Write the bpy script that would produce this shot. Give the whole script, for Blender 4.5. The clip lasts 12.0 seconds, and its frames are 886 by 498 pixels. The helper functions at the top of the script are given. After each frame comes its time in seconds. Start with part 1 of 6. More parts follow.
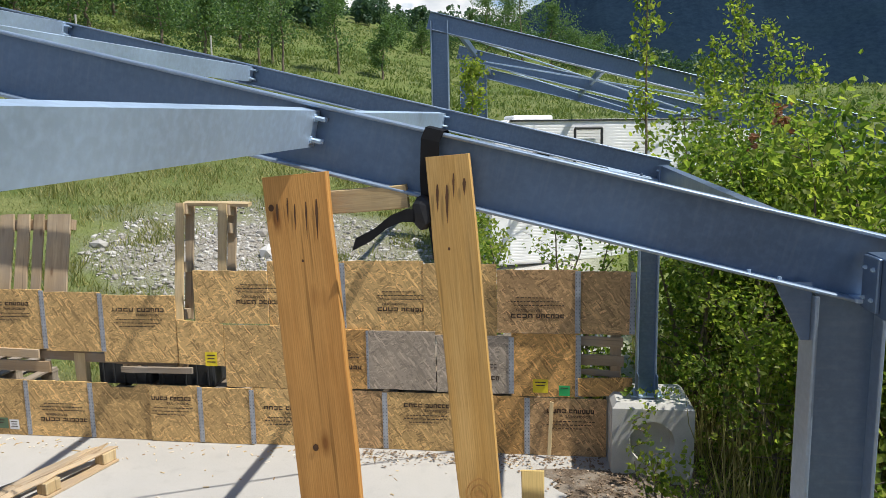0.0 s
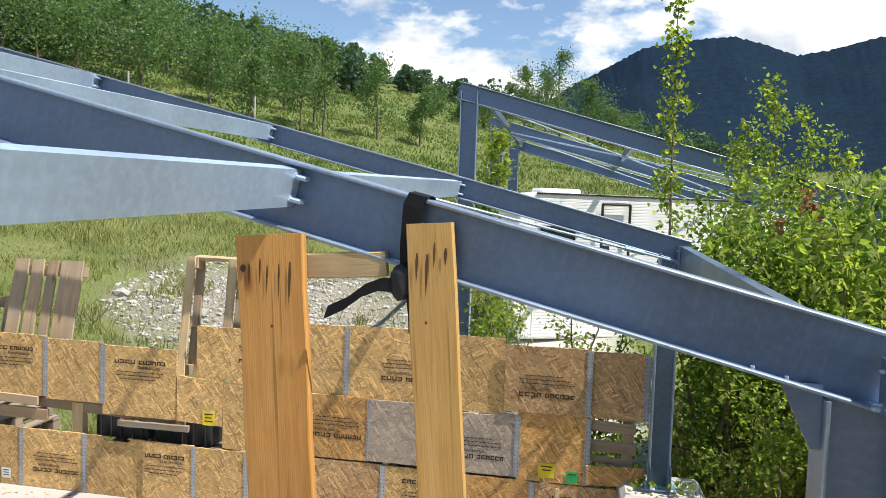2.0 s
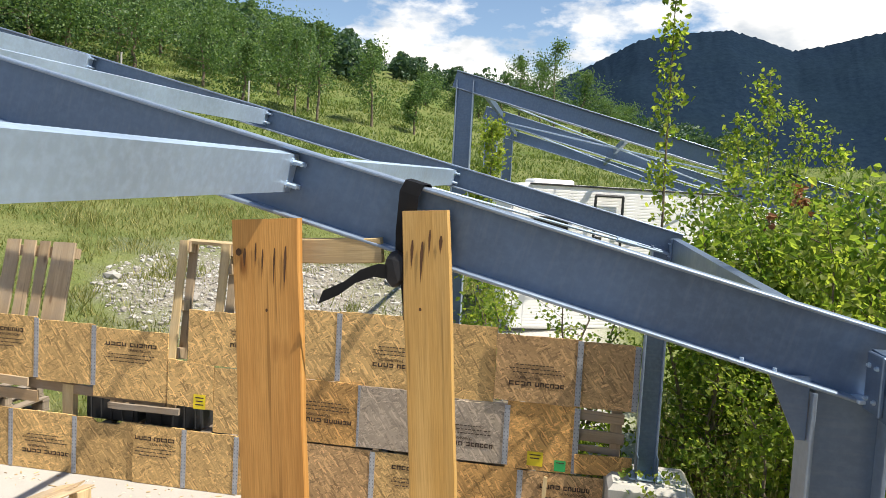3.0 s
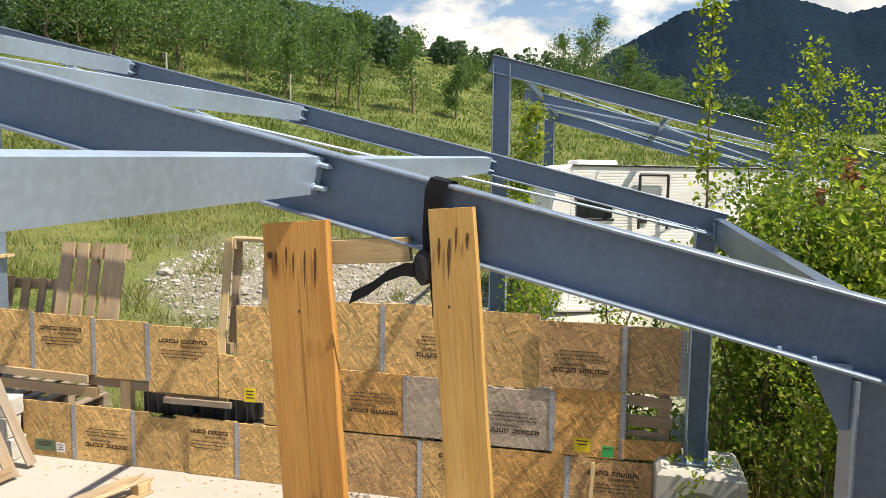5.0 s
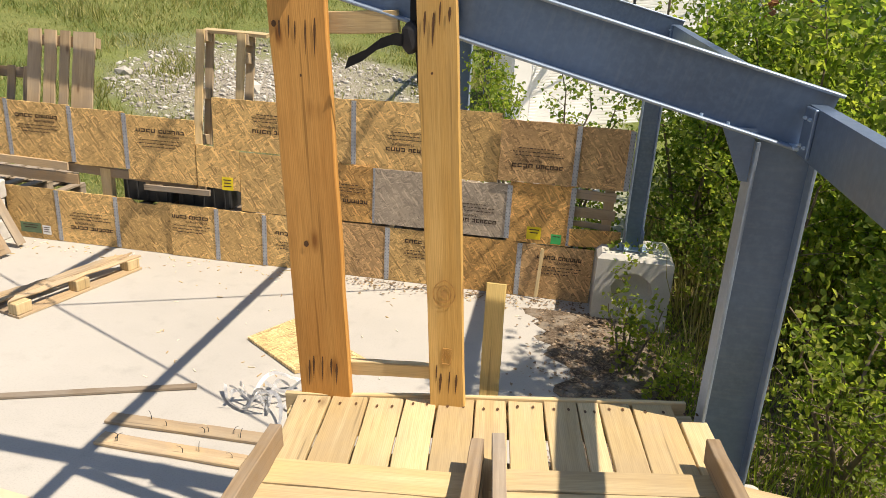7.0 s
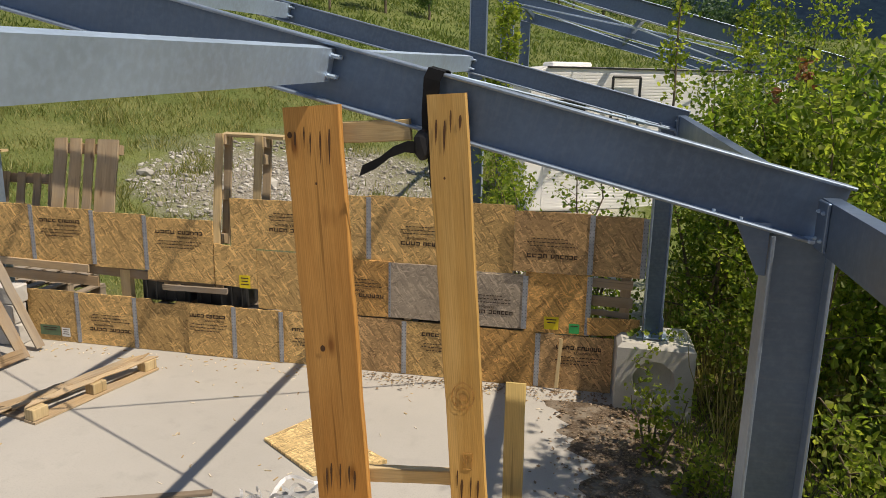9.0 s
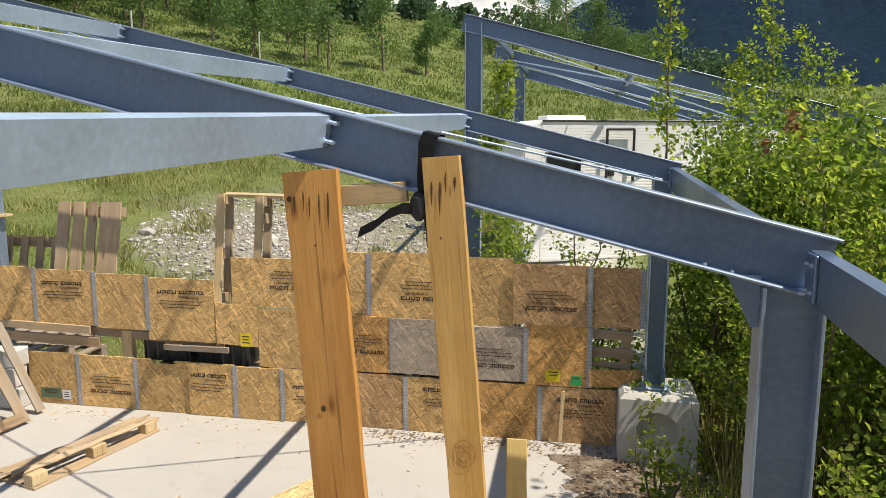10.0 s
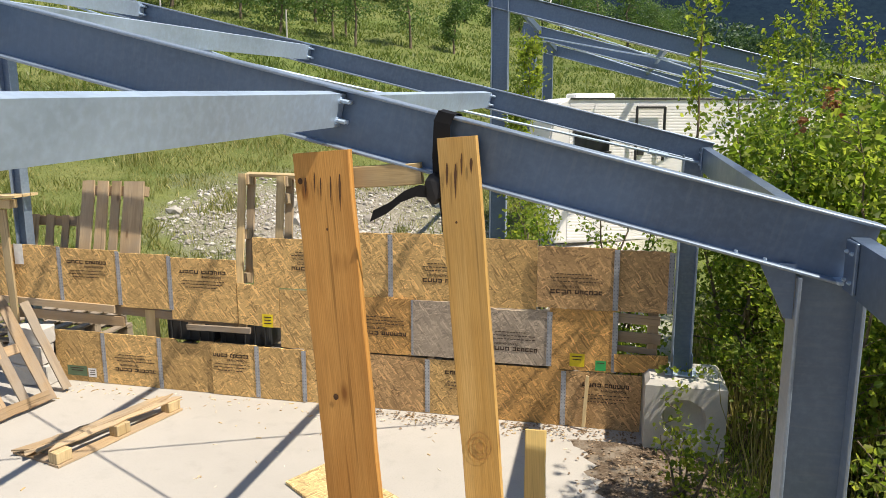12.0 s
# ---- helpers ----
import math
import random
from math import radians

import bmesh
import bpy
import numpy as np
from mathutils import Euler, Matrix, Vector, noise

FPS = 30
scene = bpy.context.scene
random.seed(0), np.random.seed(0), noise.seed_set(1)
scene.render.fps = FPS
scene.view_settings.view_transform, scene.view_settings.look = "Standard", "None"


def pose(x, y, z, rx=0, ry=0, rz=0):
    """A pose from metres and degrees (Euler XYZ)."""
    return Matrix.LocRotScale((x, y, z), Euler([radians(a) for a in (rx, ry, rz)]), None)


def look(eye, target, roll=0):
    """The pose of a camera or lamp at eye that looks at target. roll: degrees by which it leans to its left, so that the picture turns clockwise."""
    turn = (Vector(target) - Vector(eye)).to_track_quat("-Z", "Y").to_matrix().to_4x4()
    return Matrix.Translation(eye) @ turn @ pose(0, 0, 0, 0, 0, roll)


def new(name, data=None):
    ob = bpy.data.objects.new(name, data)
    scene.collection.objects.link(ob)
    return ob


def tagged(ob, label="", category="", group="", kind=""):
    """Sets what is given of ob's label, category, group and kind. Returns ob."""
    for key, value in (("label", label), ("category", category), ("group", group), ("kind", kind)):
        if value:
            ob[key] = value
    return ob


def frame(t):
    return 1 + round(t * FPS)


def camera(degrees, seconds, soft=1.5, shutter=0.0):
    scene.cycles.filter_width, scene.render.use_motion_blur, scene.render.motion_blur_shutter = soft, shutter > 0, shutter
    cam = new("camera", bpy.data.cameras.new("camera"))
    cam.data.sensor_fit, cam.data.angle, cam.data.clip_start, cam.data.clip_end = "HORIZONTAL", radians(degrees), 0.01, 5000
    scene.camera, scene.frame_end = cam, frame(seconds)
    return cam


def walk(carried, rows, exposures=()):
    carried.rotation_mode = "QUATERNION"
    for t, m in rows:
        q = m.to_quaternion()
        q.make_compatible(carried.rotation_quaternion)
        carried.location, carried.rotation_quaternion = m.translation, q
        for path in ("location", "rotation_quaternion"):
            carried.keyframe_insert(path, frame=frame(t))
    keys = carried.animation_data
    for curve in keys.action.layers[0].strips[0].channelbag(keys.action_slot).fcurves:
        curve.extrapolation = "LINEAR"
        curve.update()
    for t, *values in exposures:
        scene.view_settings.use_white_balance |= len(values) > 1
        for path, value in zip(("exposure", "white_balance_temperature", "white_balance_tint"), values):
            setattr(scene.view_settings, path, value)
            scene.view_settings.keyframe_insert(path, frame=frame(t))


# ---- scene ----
cam = camera(62.87, 12.0, soft=0.75)
# seconds, x, y, z, yaw, pitch, roll
ROWS = [
    (0, -0.0355, 0.387, 2.533, 7.4565, -8.5075, 0.993),
    (0.5, 0.0133, 0.5116, 2.5335, 9.1376, -6.3478, -1.9236),
    (1, 0.0407, 0.566, 2.5186, 10.7498, -5.018, -2.9303),
    (1.5, 0.0847, 0.5629, 2.5334, 11.8045, -3.2083, -1.3421),
    (2, 0.0938, 0.5574, 2.5328, 10.2129, -3.2259, -2.0798),
    (2.5, 0.0962, 0.559, 2.5303, 9.1802, -3.677, -2.6416),
    (3, 0.0871, 0.5415, 2.5299, 9.648, -4.0939, -3.1726),
    (4.8, 0.1315, 0.5495, 2.5676, 12.7534, -4.9794, -0.9383),
    (5, 0.1423, 0.5557, 2.5694, 13.1771, -5.4488, -0.8055),
    (5.5, 0.136, 0.4379, 2.5567, 11.989, -6.6038, -1.5091),
    (6, 0.1322, 0.2241, 2.5416, 12.8443, -7.1161, -2.6229),
    (6.5, 0.1567, 0.1383, 2.5348, 10.3197, -10.1763, -3.2382),
    (6.8, 0.1957, 0.0977, 2.4797, 10.4562, -14.5622, -2.5027),
    (7, 0.164, 0.1048, 2.4642, 10.2724, -19.5272, -3.0604),
    (7.2, 0.1605, 0.1139, 2.4411, 11.2226, -24.1976, -3.1861),
    (7.6, 0.16, 0.12, 2.445, 11.4, -28.5, -2.6),
    (8.2, 0.158, 0.13, 2.475, 11, -22, -1.8),
    (8.8, 0.1567, 0.1367, 2.5037, 10.6509, -14.8652, -1.2273),
    (9, 0.1589, 0.1248, 2.5193, 11.0432, -12.8047, -1.1703),
    (9.5, 0.1699, 0.1081, 2.5432, 10.7857, -9.873, -0.4852),
    (10, 0.1806, 0.0844, 2.5543, 10.8924, -8.7317, 0.016),
    (10.5, 0.182, 0.0554, 2.5554, 11.5825, -9.1608, -0.4533),
    (11, 0.1716, 0.0662, 2.5482, 12.8478, -10.1027, -0.3829),
    (11.5, 0.186, 0.136, 2.5472, 10.2679, -10.271, -0.5392),
    (12, 0.1988, 0.1998, 2.5572, 13.0803, -10.3924, 0.0904),
]
# seconds, stops, kelvin, tint: the clip's camera drifts warmer and dips after the look down
EXPOSURES = [(0.0, 0.20, 6400, 9), (0.5, 0.40, 6500, 9), (1.0, 0.50, 6550, 9), (1.5, 0.55, 6600, 9), (2.0, 0.55, 6650, 9), (3.0, 0.55, 6950, 10), (5.0, 0.50, 7500, 11),
             (6.0, 0.50, 7700, 11), (7.0, 0.45, 7700, 12), (8.8, -0.20, 7700, 12), (9.0, -0.15, 7600, 12), (9.5, 0.06, 7400, 11), (10.0, 0.30, 7200, 11), (10.5, 0.35, 7200, 11), (12.0, 0.40, 7300, 11)]
walk(cam, [(t, pose(x, y, z, 90 + pitch, roll, yaw)) for t, x, y, z, yaw, pitch, roll in ROWS], EXPOSURES)

# ---- light ----
SUN_TO = Vector((0.555, -0.13, 1.0)).normalized()
sun_data = bpy.data.lights.new("sun", "SUN")
sun_data.energy, sun_data.angle, sun_data.color = 5.0, radians(0.55), (1.0, 0.95, 0.87)
sun = new("sun", sun_data)
sun.matrix_world = look(SUN_TO * 50, (0, 0, 0))

world = bpy.data.worlds.new("sky")
scene.world = world
world.use_nodes = True
wt = world.node_tree
wt.nodes.clear()


def wnode(kind, **inputs):
    n = wt.nodes.new(kind)
    for k, v in inputs.items():
        n.inputs[k.replace("_", " ")].default_value = v
    return n


sky = wt.nodes.new("ShaderNodeTexSky")
sky.sky_type, sky.sun_disc = "NISHITA", False
sky.sun_elevation = math.asin(SUN_TO.z)
sky.sun_rotation = math.atan2(SUN_TO.x, SUN_TO.y)
sky.air_density, sky.dust_density, sky.ozone_density = 1.0, 0.2, 3.0
sky_bg = wnode("ShaderNodeBackground", Strength=0.11)
wt.links.new(sky.outputs[0], sky_bg.inputs[0])
# broken cumulus over the whole sky
coord = wt.nodes.new("ShaderNodeTexCoord")
wmap = wt.nodes.new("ShaderNodeMapping")
wmap.inputs["Scale"].default_value = (2.2, 2.2, 4.5)
wmap.inputs["Location"].default_value = (3.1, 0.4, 0.25)
wt.links.new(coord.outputs["Generated"], wmap.inputs[0])
cloud = wnode("ShaderNodeTexNoise", Scale=1.7, Detail=9.0, Roughness=0.56)
wt.links.new(wmap.outputs[0], cloud.inputs["Vector"])
cover = wt.nodes.new("ShaderNodeValToRGB")
cover.color_ramp.elements[0].position, cover.color_ramp.elements[1].position = 0.485, 0.545
wt.links.new(cloud.outputs[0], cover.inputs[0])
puff = wnode("ShaderNodeTexNoise", Scale=4.2, Detail=6.0)
wt.links.new(wmap.outputs[0], puff.inputs["Vector"])
tone = wt.nodes.new("ShaderNodeValToRGB")
tone.color_ramp.elements[0].position, tone.color_ramp.elements[0].color = 0.35, (0.52, 0.58, 0.66, 1)
tone.color_ramp.elements[1].position, tone.color_ramp.elements[1].color = 0.56, (1.0, 1.0, 1.0, 1)
wt.links.new(puff.outputs[0], tone.inputs[0])
cloud_bg = wnode("ShaderNodeBackground", Strength=0.9)
wt.links.new(tone.outputs[0], cloud_bg.inputs[0])
wmix = wt.nodes.new("ShaderNodeMixShader")
# the cumulus stands low round the horizon, the zenith is clear
wsep = wt.nodes.new("ShaderNodeSeparateXYZ")
wt.links.new(coord.outputs["Generated"], wsep.inputs[0])
low = wnode("ShaderNodeMapRange", From_Min=0.30, From_Max=0.50, To_Min=1.0, To_Max=0.0)
wt.links.new(wsep.outputs[2], low.inputs[0])
both = wt.nodes.new("ShaderNodeMath")
both.operation = "MULTIPLY"
wt.links.new(cover.outputs[0], both.inputs[0])
wt.links.new(low.outputs[0], both.inputs[1])
wt.links.new(both.outputs[0], wmix.inputs[0])
wt.links.new(sky_bg.outputs[0], wmix.inputs[1])
wt.links.new(cloud_bg.outputs[0], wmix.inputs[2])
wout = wt.nodes.new("ShaderNodeOutputWorld")
wt.links.new(wmix.outputs[0], wout.inputs[0])
scene.view_settings.exposure = 0.0


# ---- materials ----
class Mat:
    """A node material: m.node(kind, input=value or socket)."""

    def __init__(self, name, rough=0.7, metal=0.0, spec=0.5):
        self.mat = bpy.data.materials.new(name)
        self.mat.use_nodes = True
        self.t = self.mat.node_tree
        self.bsdf = self.t.nodes["Principled BSDF"]
        self.out = self.t.nodes["Material Output"]
        self.bsdf.inputs["Roughness"].default_value = rough
        self.bsdf.inputs["Metallic"].default_value = metal
        self.bsdf.inputs["Specular IOR Level"].default_value = spec

    def put(self, node, key, value):
        if hasattr(value, "is_output"):
            self.t.links.new(value, node.inputs[key])
        else:
            node.inputs[key].default_value = value

    def node(self, kind, **inputs):
        n = self.t.nodes.new(kind)
        for k, v in inputs.items():
            self.put(n, int(k[1:]) if k[0] == "i" and k[1:].isdigit() else k.replace("_", " "), v)
        return n

    def coords(self, scale=(1, 1, 1), rot=(0, 0, 0), random=0.0, which="Object"):
        c = self.node("ShaderNodeTexCoord").outputs[which]
        if random:
            info = self.node("ShaderNodeObjectInfo").outputs["Random"]
            off = self.node("ShaderNodeMath", i0=info, i1=random)
            off.operation = "MULTIPLY"
            add = self.node("ShaderNodeVectorMath", i0=c, i1=off.outputs[0])
            add.operation = "ADD"
            c = add.outputs[0]
        return self.node("ShaderNodeMapping", Vector=c, Scale=scale, Rotation=rot).outputs[0]

    def noise(self, vec, scale, detail=4.0, rough=0.55, dist=0.0):
        return self.node("ShaderNodeTexNoise", Vector=vec, Scale=scale, Detail=detail, Roughness=rough, Distortion=dist).outputs[0]

    def ramp(self, fac, *stops):
        n = self.node("ShaderNodeValToRGB", Fac=fac)
        el = n.color_ramp.elements
        while len(el) < len(stops):
            el.new(0.5)
        for e, (p, c) in zip(el, stops):
            e.position = p
            e.color = (c, c, c, 1) if isinstance(c, (int, float)) else (*c, 1)
        return n.outputs[0]

    def mix(self, fac, a, b, how="MIX"):
        n = self.node("ShaderNodeMix")
        n.data_type, n.blend_type = "RGBA", how
        for k, v in ((0, fac), (6, a), (7, b)):
            if isinstance(v, tuple) and len(v) == 3:
                v = (*v, 1)
            self.put(n, k, v)
        return n.outputs[2]

    def color(self, c):
        self.put(self.bsdf, "Base Color", (*c, 1) if isinstance(c, tuple) else c)

    def bump(self, height, strength=0.3, dist=0.01):
        n = self.node("ShaderNodeBump", Height=height, Strength=strength, Distance=dist)
        self.t.links.new(n.outputs[0], self.bsdf.inputs["Normal"])

    def rand(self):
        return self.node("ShaderNodeObjectInfo").outputs["Random"]

    def island(self):
        return self.node("ShaderNodeNewGeometry").outputs["Random Per Island"]


def steel_material(name, tone, rough, metal=0.8):
    m = Mat(name, rough, metal)
    v = m.coords(random=7.0)
    big = m.noise(v, 2.3, 6, 0.6)
    fine = m.noise(v, 38.0, 3)
    streak = m.noise(m.coords((3, 3, 30), random=3.0), 2.0, 4)
    a = m.ramp(big, (0.3, tuple(c * 0.86 for c in tone)), (0.7, tuple(min(1, c * 1.12) for c in tone)))
    b = m.mix(m.ramp(fine, (0.42, 0.0), (0.7, 0.35)), a, tuple(min(1, c * 1.4) for c in tone))
    m.color(m.mix(m.ramp(streak, (0.5, 0.0), (0.75, 0.07)), b, (0.55, 0.57, 0.58)))
    m.put(m.bsdf, "Roughness", m.ramp(big, (0.3, rough - 0.1), (0.7, rough + 0.12)))
    m.bump(fine, 0.12, 0.004)
    return m.mat


def wood_material(name, light, dark, grain_axis=2, tone_spread=0.25, grey=0.0, rough=0.75, knots=True):
    """Sawn timber whose grain runs along the piece's own axis grain_axis."""
    m = Mat(name, rough, 0.0, 0.3)
    sc = [9.0, 9.0, 9.0]
    sc[grain_axis] = 0.55
    v = m.coords(tuple(sc), random=23.0)
    warp = m.noise(v, 1.1, 3, 0.5, 0.6)
    rings = m.node("ShaderNodeTexWave", Vector=v, Scale=1.3, Distortion=5.5, Detail=3.0, Detail_Scale=1.2)
    rings.wave_type = "RINGS" if knots else "BANDS"
    fib = m.noise(m.coords(tuple(12 * s for s in sc), random=5.0), 1.0, 3, 0.6)
    c = m.mix(m.ramp(rings.outputs[1], (0.1, 0.0), (0.9, 0.75)), light, dark)
    c = m.mix(m.ramp(warp, (0.35, 0.0), (0.75, 0.55)), c, tuple(x * 0.72 for x in light))
    c = m.mix(m.ramp(fib, (0.45, 0.0), (0.7, 0.3)), c, tuple(x * 0.55 for x in dark))
    # fine dark growth lines and scattered knots
    line = m.node("ShaderNodeTexWave", Vector=m.coords(tuple(3.2 * q for q in sc), random=13.0), Scale=1.6, Distortion=7.0, Detail=2.0, Detail_Scale=0.8)
    c = m.mix(m.ramp(line.outputs[1], (0.55, 0.0), (0.95, 0.30)), c, tuple(x * 0.78 for x in dark))
    if knots:
        ks = [7.0, 7.0, 7.0]
        ks[grain_axis] = 2.6
        cell = m.node("ShaderNodeTexVoronoi", Vector=m.coords(tuple(ks), random=41.0), Scale=1.0).outputs["Distance"]
        c = m.mix(m.ramp(cell, (0.055, 0.85), (0.10, 0.35), (0.16, 0.0)), c, (dark[0] * 0.42, dark[1] * 0.34, dark[2] * 0.3))
    # drying cracks along the grain
    cs = [38.0, 38.0, 38.0]
    cs[grain_axis] = 1.1
    crack = m.noise(m.coords(tuple(cs), random=17.0), 1.0, 2, 0.5)
    c = m.mix(m.ramp(crack, (0.66, 0.0), (0.71, 0.55)), c, tuple(x * 0.35 for x in dark))
    hue = m.ramp(m.rand(), (0.0, 1 - tone_spread), (1.0, 1 + tone_spread * 0.4))
    c = m.mix(1.0, c, hue, "MULTIPLY")
    if grey:
        stain = m.noise(m.coords((2, 2, 2), random=9.0), 1.6, 6, 0.62)
        c = m.mix(m.ramp(stain, (0.4, 0.0), (0.65, grey)), c, (0.27, 0.245, 0.215))
    m.color(c)
    m.bump(fib, 0.25, 0.004)
    return m.mat


def osb_material(name, base, spread=0.3, grey=0.0, flat=False):
    """Pressed strand board: long flakes lying all ways, in tones from straw to brown."""
    m = Mat(name, 0.68, 0.0, 0.3)
    c, height = None, None
    for k, (ang, sc) in enumerate(((0.3, (10, 10, 70)), (-0.52, (12, 12, 92)), (1.0, (11, 11, 80)), (-0.12, (9, 9, 96)), (0.55, (13, 13, 86)), (-0.95, (12, 12, 84)))):
        v = m.node("ShaderNodeMapping", Vector=m.coords((1, 1, 1), (0, 0, ang) if flat else (0, ang, 0), random=31.0 + k), Scale=(sc[0], sc[2], sc[0]) if flat else sc).outputs[0]
        w = m.node("ShaderNodeVectorMath", i0=v, i1=m.mix(1.0, m.node("ShaderNodeTexNoise", Vector=m.coords(random=5.0 + k), Scale=16.0, Detail=3.0).outputs[1], (2.2, 2.2, 2.2), "MULTIPLY"))
        w.operation = "ADD"
        vo = m.node("ShaderNodeTexVoronoi", Vector=w.outputs[0], Scale=1.0)
        sep = m.node("ShaderNodeSeparateColor", Color=vo.outputs["Color"])
        flake = m.ramp(sep.outputs[0], (0.0, tuple(x * 0.52 for x in base)), (0.25, tuple(x * 0.86 for x in base)), (0.75, tuple(min(1, x * 1.16) for x in base)), (1.0, tuple(min(1, x * 1.7) for x in base)))
        if c is None:
            c, height = flake, sep.outputs[1]
        else:
            c = m.mix(m.ramp(sep.outputs[2], (0.55, 0.0), (0.58, 1.0)), c, flake)
            height = m.mix(m.ramp(sep.outputs[2], (0.45, 0.0), (0.5, 1.0)), height, sep.outputs[1])
    stain = m.noise(m.coords((1, 1, 1), random=11.0), 2.6, 6, 0.6)
    c = m.mix(m.ramp(stain, (0.48, 0.0), (0.75, 0.4)), c, tuple(x * 0.6 for x in base))
    if grey:
        c = m.mix(grey, c, (0.36, 0.32, 0.28))
    c = m.mix(1.0, c, m.ramp(m.rand(), (0, 1 - spread), (1, 1.12)), "MULTIPLY")
    m.color(c)
    m.bump(height, 0.8, 0.005)
    return m.mat


def concrete_material(name, base, mottled=0.5, rough=0.85):
    m = Mat(name, rough, 0.0, 0.3)
    v = m.coords()
    big = m.noise(v, 0.55, 7, 0.62)
    mid = m.noise(v, 5.0, 5, 0.6)
    fine = m.noise(v, 90.0, 3, 0.6)
    c = m.mix(m.ramp(big, (0.36, 0.0), (0.68, mottled)), base, tuple(x * 0.72 for x in base))
    c = m.mix(m.ramp(mid, (0.55, 0.0), (0.75, 0.4)), c, tuple(x * 0.66 for x in base))
    c = m.mix(m.ramp(fine, (0.5, 0.0), (0.8, 0.5)), c, tuple(x * 0.6 for x in base))
    m.color(c)
    m.bump(m.mix(0.5, fine, mid), 0.25, 0.004)
    return m.mat


def leaf_material(name, a, b, c, trans=0.4):
    m = Mat(name, 0.5, 0.0, 0.4)
    col = m.ramp(m.island(), (0.0, a), (0.5, b), (1.0, c))
    m.color(col)
    tr = m.node("ShaderNodeBsdfTranslucent", Color=m.mix(1.0, col, (1.45, 1.55, 0.8), "MULTIPLY"))
    mx = m.node("ShaderNodeMixShader", Fac=trans)
    m.t.links.new(m.bsdf.outputs[0], mx.inputs[1])
    m.t.links.new(tr.outputs[0], mx.inputs[2])
    m.t.links.new(mx.outputs[0], m.out.inputs[0])
    return m.mat


def plain_material(name, base, rough=0.6, metal=0.0, vary=0.2, scale=12.0):
    m = Mat(name, rough, metal)
    n = m.noise(m.coords(random=3.0), scale, 5, 0.6)
    m.color(m.ramp(n, (0.3, tuple(x * (1 - vary) for x in base)), (0.7, tuple(min(1, x * (1 + vary)) for x in base))))
    m.bump(n, 0.1, 0.003)
    return m.mat


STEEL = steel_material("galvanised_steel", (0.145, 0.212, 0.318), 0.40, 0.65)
# lighter copy of STEEL: sun on the flange rims is put into the colour
STEEL_FLANGE_LIT = steel_material("sunlit_flange_steel", (0.25, 0.325, 0.43), 0.42, 0.5)
STEEL_LIGHT = steel_material("bright_galvanised_steel", (0.41, 0.53, 0.67), 0.46, 0.4)
ORANGE = wood_material("varnished_softwood", (0.64, 0.335, 0.10), (0.50, 0.225, 0.055), 2, 0.06, rough=0.55)
PALE = wood_material("fresh_pine", (0.72, 0.56, 0.315), (0.57, 0.40, 0.19), 2, 0.25, 0.25)
GOLD = wood_material("golden_softwood", (0.72, 0.46, 0.17), (0.60, 0.34, 0.095), 2, 0.05, rough=0.55)
YELLOW_PINE = wood_material("yellow_pine", (0.74, 0.55, 0.22), (0.62, 0.42, 0.14), 2, 0.05, 0.1)
WEATHERED = wood_material("weathered_tan_board", (0.57, 0.43, 0.27), (0.42, 0.295, 0.17), 2, 0.25, 0.4)
PALLET = wood_material("weathered_pallet_wood", (0.46, 0.325, 0.19), (0.32, 0.21, 0.115), 2, 0.35, 0.5)
GREYWOOD = wood_material("grey_pallet_wood", (0.42, 0.34, 0.25), (0.29, 0.22, 0.155), 2, 0.3, 0.6)
OSB = osb_material("strand_board", (0.61, 0.39, 0.16), 0.2)
OSB_GREY = osb_material("weathered_strand_board", (0.43, 0.345, 0.26), 0.15, 0.22)
OSB_BROWN = osb_material("brown_strand_board", (0.49, 0.305, 0.145), 0.2)
OSB_ORANGE = osb_material("tan_strand_board", (0.56, 0.315, 0.11), 0.15)
PLY = osb_material("yellow_strand_board", (0.60, 0.43, 0.21), 0.1, flat=True)
CONCRETE = concrete_material("slab_concrete", (0.455, 0.437, 0.405))
BLOCK = concrete_material("cast_concrete", (0.50, 0.485, 0.45), 0.6)
INK = plain_material("brown_ink", (0.055, 0.03, 0.018), 0.7)
ZINC = plain_material("zinc_strip", (0.40, 0.42, 0.46), 0.5, 0.5)
PUNCH = plain_material("punched_zinc", (0.16, 0.17, 0.19), 0.6)
STRAP = plain_material("black_webbing", (0.012, 0.012, 0.014), 0.6)
RUBBER = plain_material("tyre_rubber", (0.022, 0.022, 0.023), 0.75)
YELLOW = plain_material("yellow_sticker", (0.80, 0.62, 0.02), 0.5)
GREEN = plain_material("green_sticker", (0.03, 0.42, 0.12), 0.5)
WHITE = plain_material("white_label", (0.75, 0.75, 0.74), 0.5)
WHITE_PANEL = plain_material("white_ribbed_panel", (0.90, 0.90, 0.89), 0.4, 0.0, 0.04, 3.0)
DARK = plain_material("dark_trim", (0.03, 0.032, 0.035), 0.45)
GLASS = plain_material("smoked_window", (0.02, 0.024, 0.03), 0.08)
NAIL = plain_material("nail_hole_stain", (0.10, 0.048, 0.02), 0.8, 0.0, 0.4)
BARK = plain_material("bark", (0.16, 0.125, 0.09), 0.9, 0.0, 0.45, 20.0)
LEAF_BUSH = leaf_material("poplar_leaves", (0.075, 0.14, 0.026), (0.165, 0.24, 0.045), (0.35, 0.39, 0.09), 0.60)
